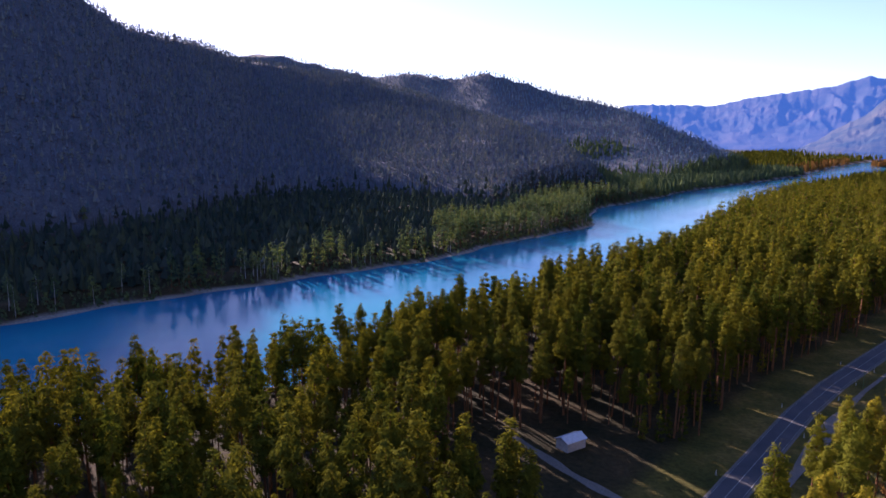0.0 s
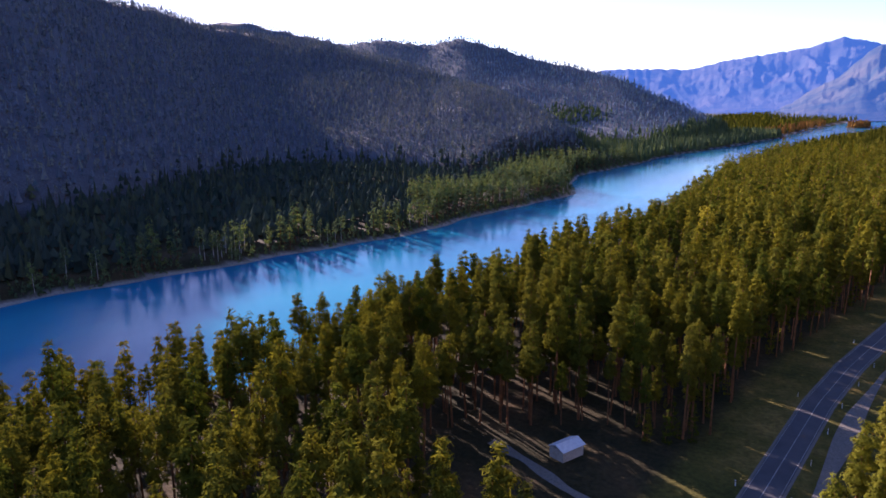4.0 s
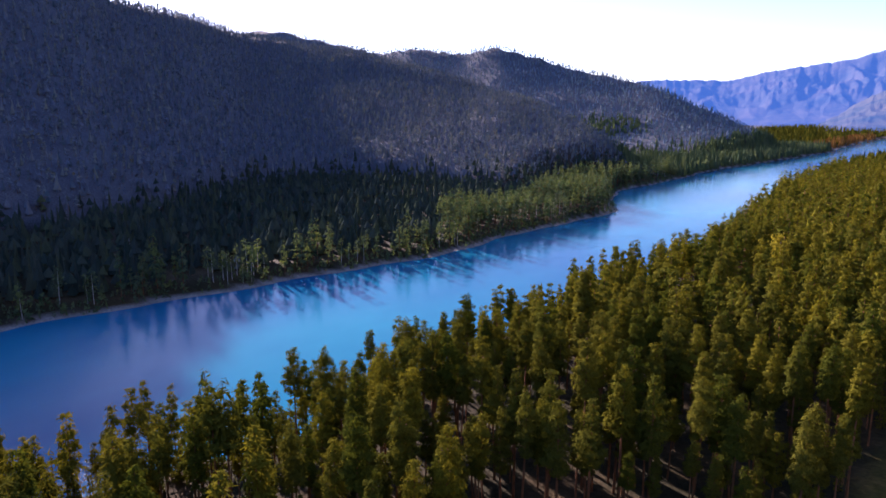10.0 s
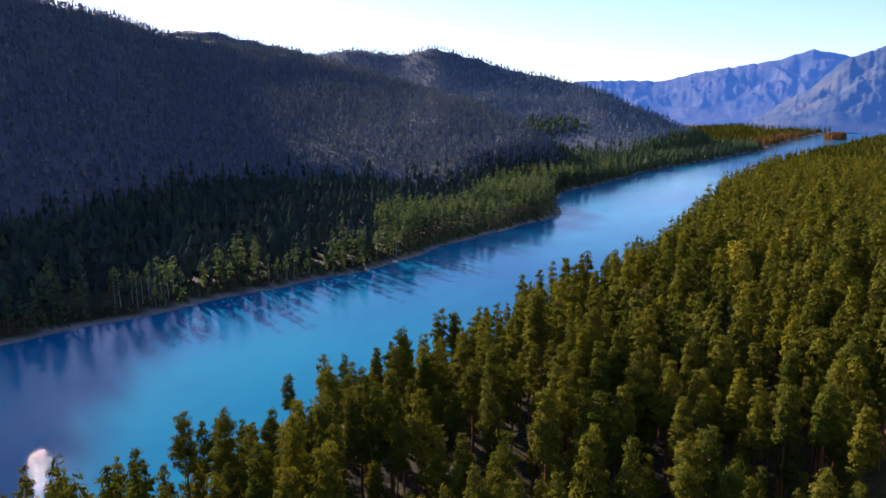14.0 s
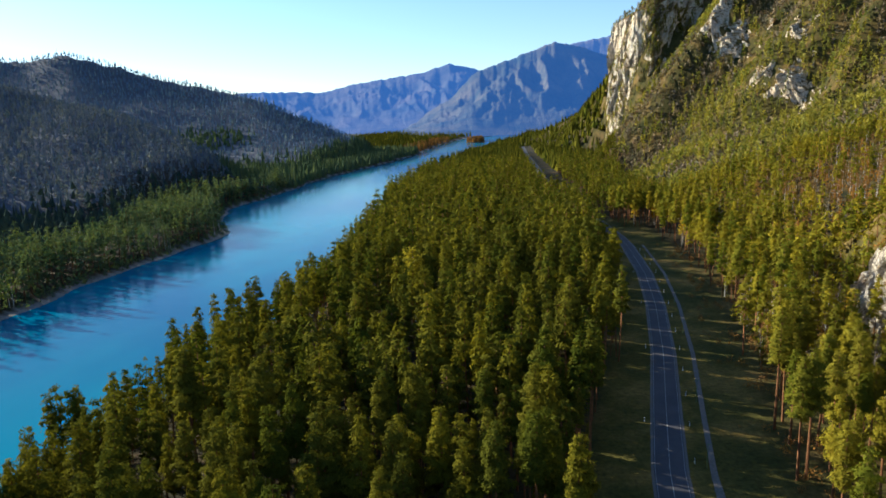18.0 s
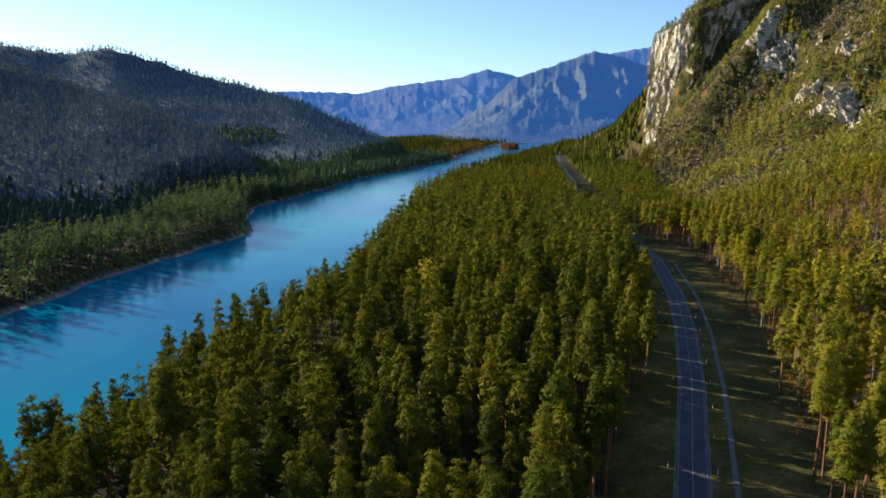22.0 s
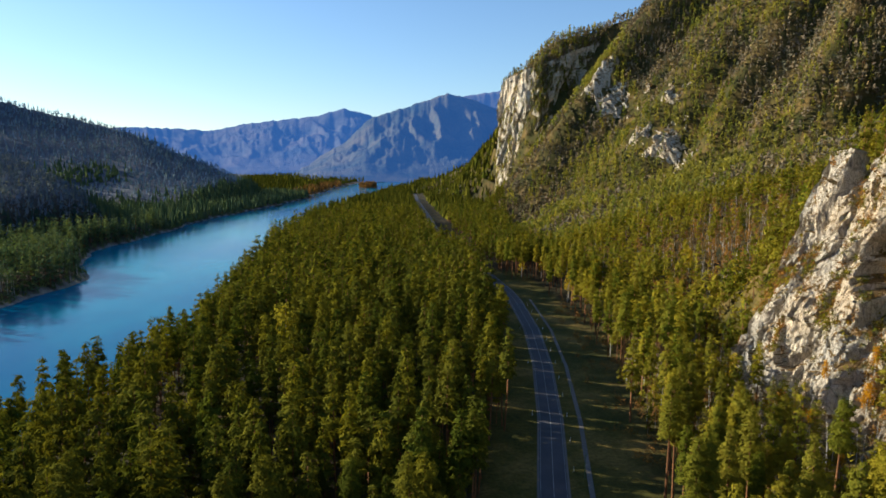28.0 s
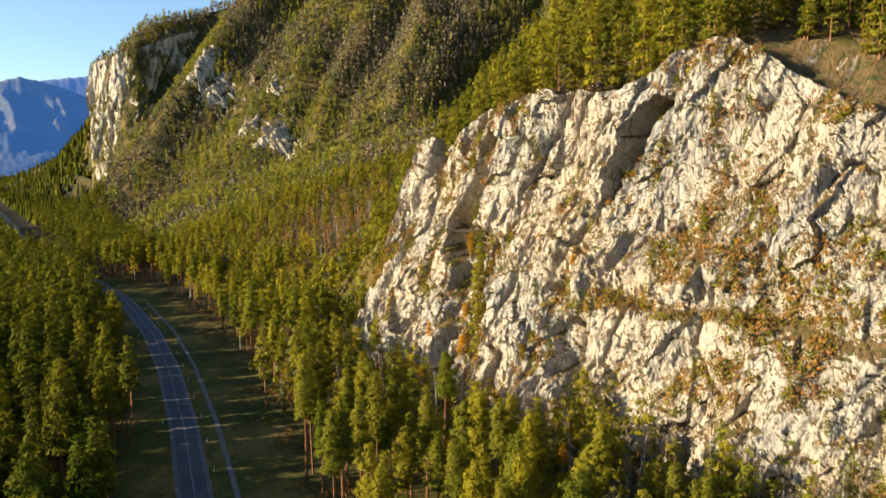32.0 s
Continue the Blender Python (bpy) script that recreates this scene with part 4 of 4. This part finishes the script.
# tufts and scrub in the gullies and on the ledges
face = cv.reshape(640, 230, 3)[:, 6:206]
du, dv = np.gradient(face, axis=0), np.gradient(face, axis=1)
normal = np.cross(du, dv)
normal /= np.linalg.norm(normal, axis=2, keepdims=True)
normal *= -np.sign(normal[..., :1])
hold = normal[..., 2] * 0.5 + fbm(face[..., 1] / 8, face[..., 2] / 11, 4, 85) * 0.9
for (y0, z0), (y1, z1), wide in (((95, 62), (104, 36), 2.5), ((104, 36), (110, 14), 3.5), ((133, 42), (131, 14), 4.5), ((78, 74), (74, 52), 2.5), ((74, 52), (80, 34), 2.5), ((56, 34), (98, 33), 2.2), ((120, 64), (124, 44), 1.6), ((28, 44), (60, 52), 2.0), ((146, 60), (150, 30), 1.8)):
    k = np.clip(((face[..., 1] - y0) * (y1 - y0) + (face[..., 2] - z0) * (z1 - z0)) / ((y1 - y0) ** 2 + (z1 - z0) ** 2), 0, 1)
    hold = hold + 0.55 * np.exp(-((np.hypot(face[..., 1] - y0 - k * (y1 - y0), face[..., 2] - z0 - k * (z1 - z0)) / wide) ** 2))
pick = rng.random(hold.shape) < 0.2 * smooth((hold - 0.3) / 0.3)
spot = face[pick]
tuft = rng.random(len(spot))
S = np.stack([spot[:, 0] - 0.1, spot[:, 1], spot[:, 2] - 0.25, rng.uniform(0.4, 1.15, len(spot)) ** 1.4, rng.uniform(0, 6.28, len(spot))], -1)


def scrub(seed, count, high, wide):
    g = np.random.default_rng(seed)
    c = g.normal(0, 1, (count, 3)) * [wide, wide, high * 0.4] + [0, 0, high * 0.55]
    stem = tube([(0, 0, 0), (0, 0, high * 0.6)], [0.04, 0.015], 3)
    return stem, blades(c, g.normal(0, 1, (count, 3)), 0.75, 0.34, g, np.array([0, 0, 0.8]))


SCRUB = [scrub(s + 300, 22, 1.5, 0.5) for s in range(5)]
DRYGRASS = foliage("dry_grass", (0.13, 0.07, 0.025), (0.24, 0.125, 0.04), (0.31, 0.18, 0.07), 0.2)
scatter("cliff_dry_grass", S[tuft < 0.62], SCRUB, [TWIGS, DRYGRASS], "tufts of brown dry grass on ledges of the cliff", "grass")
scatter("cliff_scrub", S[tuft >= 0.62], SCRUB, [TWIGS, SUNPINE], "low green scrub in the gullies of the cliff", "shrubs")


def far_cliff():
    """The rock wall at the end of the wooded spur."""
    nu, nv = 300, 130
    p = np.array([(440, 930), (398, 931), (364, 932), (338, 939), (321, 960), (311, 996), (305, 1026), (306, 1048), (320, 1072), (336, 1100), (356, 1150)], float)
    s = np.concatenate([[0], np.cumsum(np.hypot(*np.diff(p, axis=0).T))])
    u, v = np.meshgrid(np.linspace(0, s[-1], nu), np.linspace(0, 1, nv), indexing="ij")
    px, py = np.interp(u, s, p[:, 0]), np.interp(u, s, p[:, 1])
    nx, ny = np.gradient(py, axis=0), -np.gradient(px, axis=0)
    ln = np.hypot(nx, ny)
    high = np.interp(u, s, [258, 244, 228, 218, 212, 208, 204, 196, 180, 140, 70])
    z = 2 + high * v
    inset = z * 0.045 + fbm(u / 45, z / 70, 4, 61) * 6 + facets(u + z * 0.3, z, 24, 70, 1.0, 62) * 5 + facets(u + z * 0.3, z, 9, 24, 1.1, 63) * 2.4 + facets(u, z, 4, 8, 1.2, 64) * 1.1 + np.maximum(v - 0.94, 0) * 350
    return np.stack([px - nx / ln * inset * -1, py - ny / ln * inset * -1, z], -1).reshape(-1, 3), sheet(nu, nv)


fv, ff = far_cliff()
tagged(new("cliff_far", mesh_from("cliff_far", fv, ff, ROCK)), "tall pale rock face at the end of the wooded spur", "cliff", kind="structure")

g3 = fv.reshape(300, 130, 3)[:, 6:]
lap = np.gradient(g3[..., 0], axis=1) * 0.5 + np.gradient(g3[..., 1], axis=1) * 0.5
uu = np.linspace(0, 1, 300)[:, None]
cover = (1.0 - 0.82 * smooth((uu - 0.3) / 0.1)) * smooth((fbm(g3[..., 0] / 20, g3[..., 2] / 26, 4, 67) + 0.32 + 0.5 * np.clip(lap, -0.5, 1)) / 0.3)
spot = g3[rng.random(cover.shape) < 0.45 * cover]
S = np.stack([spot[:, 0], spot[:, 1] - 0.5, spot[:, 2] - 1.5, rng.uniform(0.4, 0.85, len(spot)), rng.uniform(0, 6.28, len(spot))], -1)
split = rng.random(len(S)) < 0.55
scatter("rock_wall_pines", S[split], PF, [BARK, HILLPINE], "small pines clinging to ledges of the far rock wall")
scatter("rock_wall_birches", S[~split], P7, [BARK, HILLTWIGS], "bare brown scrub on ledges of the far rock wall", "shrubs")

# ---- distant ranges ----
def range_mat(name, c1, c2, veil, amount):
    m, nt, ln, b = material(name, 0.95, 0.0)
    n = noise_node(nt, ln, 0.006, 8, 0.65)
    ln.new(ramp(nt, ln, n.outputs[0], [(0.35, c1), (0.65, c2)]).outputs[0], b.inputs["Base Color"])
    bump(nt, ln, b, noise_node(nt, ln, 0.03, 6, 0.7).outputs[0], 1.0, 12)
    # Blue emission stands in for the hazy air before the range.
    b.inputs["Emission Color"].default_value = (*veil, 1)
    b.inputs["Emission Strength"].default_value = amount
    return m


def mountain(name, points, depth, seed, mat, label):
    """A far range as a real slope: foot to crest, with spurs running down from the crest."""
    p = np.array(points, float)
    az = np.arange(p[0, 0], p[-1, 0] + 0.01, 0.09)
    rc = np.interp(az, p[:, 0], p[:, 2])
    zc = 65 + np.interp(az, p[:, 0], np.tan(np.radians(p[:, 1]))) * rc + fbm(az * 3, az * 0, 4, seed) * 9
    ts = np.concatenate([np.linspace(0, 1, 40), [1.2]])
    A2, T = np.meshgrid(np.radians(az), ts, indexing="ij")
    spur = 1 - np.abs(fbm(A2 * 24 + T * 2.2, T * 2.6 - A2 * 9, 5, seed + 3)) * 1.7
    prof = np.clip(T, 0, 1) ** 1.25
    h = prof * zc[:, None] * (1 + 0.34 * (spur - 0.7) * smooth(T * 3) * smooth((1 - T) * 3))
    h = np.where(T > 1, h * 0.5, h) - 4
    r = rc[:, None] - depth * (1 - T)
    return tagged(new(name, mesh_from(name, np.stack([np.sin(A2) * r, np.cos(A2) * r, h], -1).reshape(-1, 3), sheet(len(az), len(ts)), mat, smoothed=True)), label, "mountain", kind="structure")


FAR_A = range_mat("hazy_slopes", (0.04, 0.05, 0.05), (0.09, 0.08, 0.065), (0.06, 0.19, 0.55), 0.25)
FAR_B = range_mat("hazy_forested_slopes", (0.035, 0.05, 0.045), (0.1, 0.09, 0.06), (0.05, 0.17, 0.5), 0.2)
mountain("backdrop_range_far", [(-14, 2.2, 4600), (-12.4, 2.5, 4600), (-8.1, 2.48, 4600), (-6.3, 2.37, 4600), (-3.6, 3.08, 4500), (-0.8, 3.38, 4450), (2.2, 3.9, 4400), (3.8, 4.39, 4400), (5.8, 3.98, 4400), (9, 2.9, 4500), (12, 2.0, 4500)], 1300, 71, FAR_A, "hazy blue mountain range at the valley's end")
mountain("backdrop_range_mid", [(-1.5, -0.9, 3500), (0, -0.6, 3500), (3.8, 1.6, 3550), (6, 3.7, 3600), (9.2, 4.75, 3700), (12.3, 5.79, 3750), (14, 5.42, 3750), (16.1, 4.69, 3800), (20, 4, 3800), (26, 3, 3800)], 1000, 72, FAR_B, "haze-blue forested mountain with spurs beyond the river")
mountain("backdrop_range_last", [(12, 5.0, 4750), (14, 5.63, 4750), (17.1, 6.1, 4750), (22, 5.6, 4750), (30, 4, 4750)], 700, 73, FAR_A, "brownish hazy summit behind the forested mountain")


# ---- hut ----
def box(bm, size, at, turn=0.0):
    m = Matrix.Translation(at) @ Matrix.Rotation(turn, 4, "Z") @ Matrix.Diagonal((*size, 1))
    return bmesh.ops.create_cube(bm, size=1, matrix=m)


def part(name, bm, mat, parent, label=""):
    me = bpy.data.meshes.new(name)
    bm.to_mesh(me)
    bm.free()
    me.materials.append(mat)
    ob = new(name, me)
    ob.parent = parent
    if label:
        ob["label"] = label
    return ob


hut = tagged(new("hut"), "small pale hut with a grey metal gable roof in the clearing", "hut")
hut.matrix_basis = pose(-8.6, 33.6, land_at(-8.6, 33.6), 0, 0, -28)
bm = bmesh.new()
box(bm, (3.6, 5.6, 2.3), (0, 0, 1.15))
part("wall", bm, PLANKS, hut)
for s in (-1, 1):
    bm = bmesh.new()
    m = Matrix.Translation((s * 1.0, 0, 2.72)) @ Matrix.Rotation(s * 0.42, 4, "Y") @ Matrix.Diagonal((2.35, 6.2, 0.08, 1))
    bmesh.ops.create_cube(bm, size=1, matrix=m)
    part("roof", bm, ROOF, hut, "grey sheet-metal roof slope")



# ---- rock ribs on the wooded slope ----
def rock_rib(x0, y0, x1, y1, half, high, seed):
    """Bare rock that stands out of the slope along a line from its head down to its foot; the rim runs into the ground."""
    nu, nv = 64, 40
    s, w = np.meshgrid(np.linspace(-0.12, 1.12, nu), np.linspace(-1.3, 1.3, nv), indexing="ij")
    dx, dy = x1 - x0, y1 - y0
    ln = math.hypot(dx, dy)
    along, across = s * ln, w * half
    bend = fbm(s * 2.5, s * 0, 3, seed + 5) * half * 0.7
    x, y = x0 + dx * s - dy / ln * (across + bend), y0 + dy * s + dx / ln * (across + bend)
    env = np.clip(np.where(w < -0.45, (w + 1.1) / 0.65, (1.1 - w) / 1.55), -0.4, 1) * np.clip(np.where(s < 0.2, (s + 0.08) / 0.28, (1.08 - s) / 0.88), -0.3, 1)
    rough = facets(along + across * 0.3, across, 9, 5, 1.2, seed) * 0.7 + facets(along, across + along * 0.2, 3.5, 2.4, 1.3, seed + 7) * 0.32 + fbm(along / 9, across / 9, 4, seed + 9) * 0.9
    proud = high * (env * 1.4 - 0.3 + rough * 0.8)
    ground_z = land(x, y)
    verts = np.stack([x - proud * 0.75, y, ground_z + proud * 0.6 - 0.5], -1)
    verts[..., 2] = np.where(np.abs(w) > 1.2, ground_z - 4, verts[..., 2])
    origin = verts.reshape(-1, 3).mean(0)
    me = mesh_from("rock_rib", verts.reshape(-1, 3) - origin, sheet(nu, nv), ROCK)
    ob = tagged(new("rock_rib", me), "bare pale rock rib standing out of the wooded slope", "rock", "rock ribs of the slope")
    ob.matrix_basis = pose(*origin)


for i, rib in enumerate(RIBS):
    rock_rib(*rib, 400 + i * 31)


def boulder(name, at, size, turn, seed, label):
    nu, nv = 40, 24
    a, v = np.meshgrid(np.linspace(0, 2 * np.pi, nu, endpoint=False), np.linspace(0, 1, nv), indexing="ij")
    rad = (1 - v**2.2) ** 0.5 + 0.02
    lump = 1 + facets(a * 0.9, v * 2.0, 1.0, 1.0, 0.8, seed) * 0.25
    verts = np.stack([np.cos(a) * rad * lump * size[0], np.sin(a) * rad * lump * size[1], (v * 1.3 - 0.4) * size[2]], -1)
    ob = tagged(new(name, mesh_from(name, verts.reshape(-1, 3), sheet(nu, nv, True), ROCK)), label, "rock")
    ob.matrix_basis = pose(at[0], at[1], land_at(*at), 0, 0, turn)


boulder("boulder", (124, 146), (3.2, 4.2, 3.6), 20, 301, "smooth pale boulder at the foot of the cliff")

# ---- trees by the cliff and the road ----
def on_cliff(y, z, proud=0.0):
    """A place on the rock face at that height."""
    pts = cv[np.argsort((cv[:, 1] - y) ** 2 + (cv[:, 2] - z) ** 2)[:3]]
    p = pts.mean(0)
    return p[0] - proud, p[1], p[2]


cliff_spots = [(132, 30, 0.5), (134, 38, 0.42), (129, 24, 0.55), (136, 46, 0.35), (131, 18, 0.6), (127, 15, 0.5), (98, 56, 0.22), (100, 48, 0.25), (84, 42, 0.3), (74, 50, 0.28), (78, 72, 0.35), (72, 68, 0.25), (104, 40, 0.2), (120, 66, 0.32), (116, 58, 0.25), (83, 33, 0.3), (58, 46, 0.2), (66, 34, 0.22), (110, 33, 0.2), (123, 44, 0.2), (50, 24, 0.22), (44, 20, 0.2), (38, 22, 0.22), (140, 62, 0.25), (93, 66, 0.2), (146, 26, 0.3), (70, 22, 0.2)]
made = []
for i, (y, z, size) in enumerate(cliff_spots):
    p = on_cliff(y, z, 0.1)
    made.append((p[0], p[1], p[2] - 0.5, size * (1.45 if 125 < y < 142 else 1.15), i * 1.7))
plant_things([pine(s + 200, 700, 21, 3.4, 0.12, 0.8) for s in range(3)], made, "cliff_pine", BARK, SUNPINE, ["small green pine rooted on a ledge of the cliff"], "tree", "pines on the cliff")


def on_ground(spots):
    return [(x, y, land_at(x, y) - 0.1, size, i * 2.1) for i, (x, y, size) in enumerate(spots)]


made = []
for i, (y, z, size) in enumerate([(134, 21, 0.42), (137, 38, 0.5), (141, 17, 0.36), (133, 12, 0.5), (129, 34, 0.35), (110, 17, 0.35), (101, 40, 0.25), (62, 33, 0.22), (96, 30, 0.25)]):
    p = on_cliff(y, z, 0.4)
    made.append((p[0], p[1], p[2] - 0.4, size * 1.5, i * 2.3))
made += on_ground([(118, 150, 0.7), (117, 139, 0.62), (112, 100, 0.6), (113, 92, 0.7), (116, 112, 0.65), (118, 70, 0.6), (108, 120, 0.7), (104, 131, 0.6), (99, 102, 0.55), (107, 86, 0.6), (101, 70, 0.5), (111, 146, 0.7)])
plant_things(G0, made, "golden_birch", BIRCHBARK, GOLD, ["young birch with golden orange autumn leaves by the cliff"], "tree", "golden birches by the cliff")
spots = [(100, 79, 0.75), (97, 90, 0.8), (101, 112, 0.8), (106, 126, 0.85), (98, 128, 0.8), (103, 138, 0.85), (109, 152, 0.9), (97, 66, 0.7), (105, 80, 0.62), (106, 104, 0.85), (103, 108, 0.8), (112, 88, 0.75), (114, 66, 0.7), (110, 60, 0.62), (120, 48, 0.8), (118, 44, 0.7), (109, 96, 0.9), (111, 118, 0.8), (118, 128, 0.7), (104, 150, 0.9), (120, 160, 0.85), (116, 172, 0.9), (124, 196, 0.95), (128, 205, 1.0), (120, 214, 0.9), (131, 224, 1.0), (137, 214, 0.9), (115, 235, 0.95), (140, 251, 1.0), (130, 238, 1.05), (143, 232, 0.9), (108, 72, 0.5), (112, 54, 0.6), (99, 88, 0.5), (134, 248, 0.9), (147, 262, 1.0)]
plant_things(N0, on_ground(spots), "bare_birch", BIRCHBARK, TWIGS, ["leafless birch with pale trunk and grey twigs"], "tree", "bare birches below the cliff")
spots = [(-0.3, 212, 2.35), (169, 281, 1.3), (184, 336, 1.35), (176, 300, 1.2), (126, 222, 1.2), (138, 262, 1.3), (150, 268, 1.25), (2.5, 205, 1.4), (196, 318, 1.4)]
plant_things(G0[:2], on_ground(spots), "golden_aspen", BIRCHBARK, YELLOW, ["tall aspen in golden leaf among green pines"], "tree", "golden aspens")
spots = [(98, 84, 0.6), (104, 64, 0.65), (97, 74, 0.55), (103, 98, 0.6), (99, 117, 0.7), (108, 141, 0.75), (103, 144, 0.7), (112, 132, 0.6), (100, 57, 0.6), (100, 95, 0.55), (96, 110, 0.75), (108, 112, 0.6), (101, 124, 0.8), (113, 80, 0.62), (118, 60, 0.7), (122, 52, 0.6), (94, 98, 0.7), (115, 142, 0.62), (110, 160, 0.8), (121, 40, 0.66), (106, 134, 0.7)]
plant_things([pine(s + 230, 1500, 20, 3.8, 0.14, 0.75) for s in range(3)], on_ground(spots), "young_pine", BARK, SUNPINE, ["bushy bright green young pine below the cliff"], "tree", "young pines below the cliff")

x, y = sow(84, 134, 14, 200, 3.6, 0.5)
ok = (x > road_x(y) + 24 + fbm(x / 9, y / 9, 3, 33) * 6) & (x > 88) & (land(x, y) < 14)
x, y = x[ok], y[ok]
sort = fbm(x / 10, y / 10, 3, 95) + rng.normal(0, 0.3, len(x))
green, rust = sort < -0.12, sort > 0.3
bushy = [pine(s + 310, 300, 18, 3.9, 0.06, 0.8, limbs=False) for s in range(5)]
scatter("cliff_foot_pines", planted(x[green], y[green], 0.3, 0.8), bushy, [BARK, SUNPINE], "bushy green young pines crowding the foot of the cliff")
scatter("cliff_foot_birches", planted(x[~green & ~rust], y[~green & ~rust], 0.4, 0.85), [broadleaf(s + 320, 130, 13, 3.0, True, 6) for s in range(5)], [BIRCHBARK, TWIGS], "leafless grey birch scrub at the foot of the cliff")
scatter("cliff_foot_bushes", planted(x[rust], y[rust], 0.25, 0.55), [broadleaf(s + 330, 110, 11, 3.6, False, 4) for s in range(4)], [BIRCHBARK, RUST], "rusty autumn bushes at the foot of the cliff", "shrubs")

x, y = sow(30, 130, -30, 330, 3.6, 0.6)
o = x - road_x(y)
ok = (o > 13) & (o < 34) & (fbm(x / 9, y / 9, 3, 43) + rng.normal(0, 0.15, len(x)) > 0.12 - 0.02 * (o - 13))
scatter("clearing_bushes", planted(x[ok], y[ok], 0.25, 0.8), [scrub(s + 370, 60, 2.6, 1.0) for s in range(5)], [TWIGS, DRYGRASS], "low brown autumn scrub at the edge of the clearing", "shrubs")

# ---- along the road ----
def strip(name, side, mat, width=0.14, y0=-150, y1=700):
    return ribbon(name, y0, y1, side, width, 0.175, mat, "")


tagged(new("lane_marking", strip("lane_marking", 0.0, PAINT)), "thin worn white centre line on the asphalt", "road marking", kind="structure")
for s in (-2.65, 2.65):
    tagged(new("edge_marking", strip("edge_marking", s, PAINT, 0.1)), "worn white edge line of the road", "road marking", kind="structure")


def beside(y, off):
    dx = float(road_x(y + 2) - road_x(y - 2)) / 4
    n = math.hypot(1, dx)
    return float(road_x(y)) + off / n, y - dx * off / n


DARKBAND = plain_mat("black_band", (0.02, 0.02, 0.02), (0.04, 0.04, 0.04), 5.0)
WHITE = plain_mat("white_plastic", (0.7, 0.7, 0.7), (0.82, 0.82, 0.8), 3.0, 0.5)
GREENPOLE = plain_mat("green_painted_steel", (0.1, 0.16, 0.06), (0.16, 0.24, 0.1), 3.0, 0.5)


def marker_post():
    post = tagged(new("marker_post"), "white plastic roadside marker post with a black band", "marker post", "marker posts along the road")
    bm = bmesh.new()
    bmesh.ops.create_cone(bm, segments=6, radius1=0.09, radius2=0.07, depth=1.1, cap_ends=True, matrix=Matrix.Translation((0, 0, 0.55)))
    bmesh.ops.create_cone(bm, segments=6, radius1=0.07, radius2=0.02, depth=0.08, cap_ends=True, matrix=Matrix.Translation((0, 0, 1.14)))
    part("post", bm, WHITE, post)
    bm = bmesh.new()
    bmesh.ops.create_cone(bm, segments=6, radius1=0.088, radius2=0.085, depth=0.18, cap_ends=True, matrix=Matrix.Translation((0, 0, 0.85)))
    part("band", bm, DARKBAND, post, "black reflector band")
    return post


first = marker_post()
for i, y in enumerate(np.arange(20, 330, 15.5)):
    for off in (4.5, -4.6)[: 1 + (i % 3 == 1)]:
        p = beside(float(y), off)
        m = pose(p[0], p[1], land_at(*p) - 0.02)
        if i == 0 and off > 0:
            first.matrix_basis = m
        else:
            copy_thing(first, m)


def pole(y, off, high):
    x, yy = beside(y, off)
    ob = tagged(new("roadside_pole"), "thin green steel pole with a short arm beside the road", "pole", "poles along the road")
    ob.matrix_basis = pose(x, yy, land_at(x, yy) - 0.05)
    bm = bmesh.new()
    bmesh.ops.create_cone(bm, segments=6, radius1=0.08, radius2=0.05, depth=high, cap_ends=True, matrix=Matrix.Translation((0, 0, high / 2)))
    part("shaft", bm, GREENPOLE, ob)
    bm = bmesh.new()
    bmesh.ops.create_cone(bm, segments=5, radius1=0.04, radius2=0.03, depth=0.9, cap_ends=True, matrix=Matrix.Translation((0.35, 0, high - 0.25)) @ Matrix.Rotation(1.45, 4, "Y"))
    part("arm", bm, GREENPOLE, ob)


for y, h in ((254, 4.2), (223, 4.0), (190, 4.0), (141, 5.5), (112, 5.0), (290, 4.0)):
    pole(y, 6.6, h)

# ---- island in the far bend ----
x, y = sow(120, 330, 1900, 2280, 8.0)
ok = (land(x, y) > -5.6) & (x - near_bank(y) < 0) & (far_bank(y) - x < 0)
if ok.any():
    scatter("island_wood", planted(x[ok], y[ok], 0.7, 1.0), P3, [BIRCHBARK, RUST], "rusty autumn trees on a low river island")
x, y = sow(-160, 140, 1500, 2500, 12.0)
d = far_bank(y) - x
ok = (d > 2) & (d < 45)
scatter("far_shore_golden_wood", planted(x[ok], y[ok], 0.6, 0.9), P3, [BIRCHBARK, RUST], "golden brown trees along the distant shore")

# ---- track to the hut ----
p = np.array([(-24, 33), (-15, 28.5), (-6, 22.5), (3, 18.5), (12, 15), (21, 14)], float)
t = np.linspace(0, 5, 60)
tx, ty = np.interp(t, range(6), p[:, 0]), np.interp(t, range(6), p[:, 1])
nx, ny = -np.gradient(ty), np.gradient(tx)
n = np.hypot(nx, ny)
rows = []
for k in np.linspace(-1, 1, 5):
    w = k * (1.1 + 0.25 * np.sin(t * 5))
    x, y = tx + nx / n * w, ty + ny / n * w
    rows.append(np.stack([x, y, land(x, y) + 0.1 - 0.05 * abs(k)], -1))
tagged(new("hut_track", mesh_from("hut_track", np.stack(rows, 0).reshape(-1, 3), sheet(5, 60)[:, ::-1], GRAVEL, smoothed=True)), "worn pale dirt track from the road to the hut", "track", kind="structure")
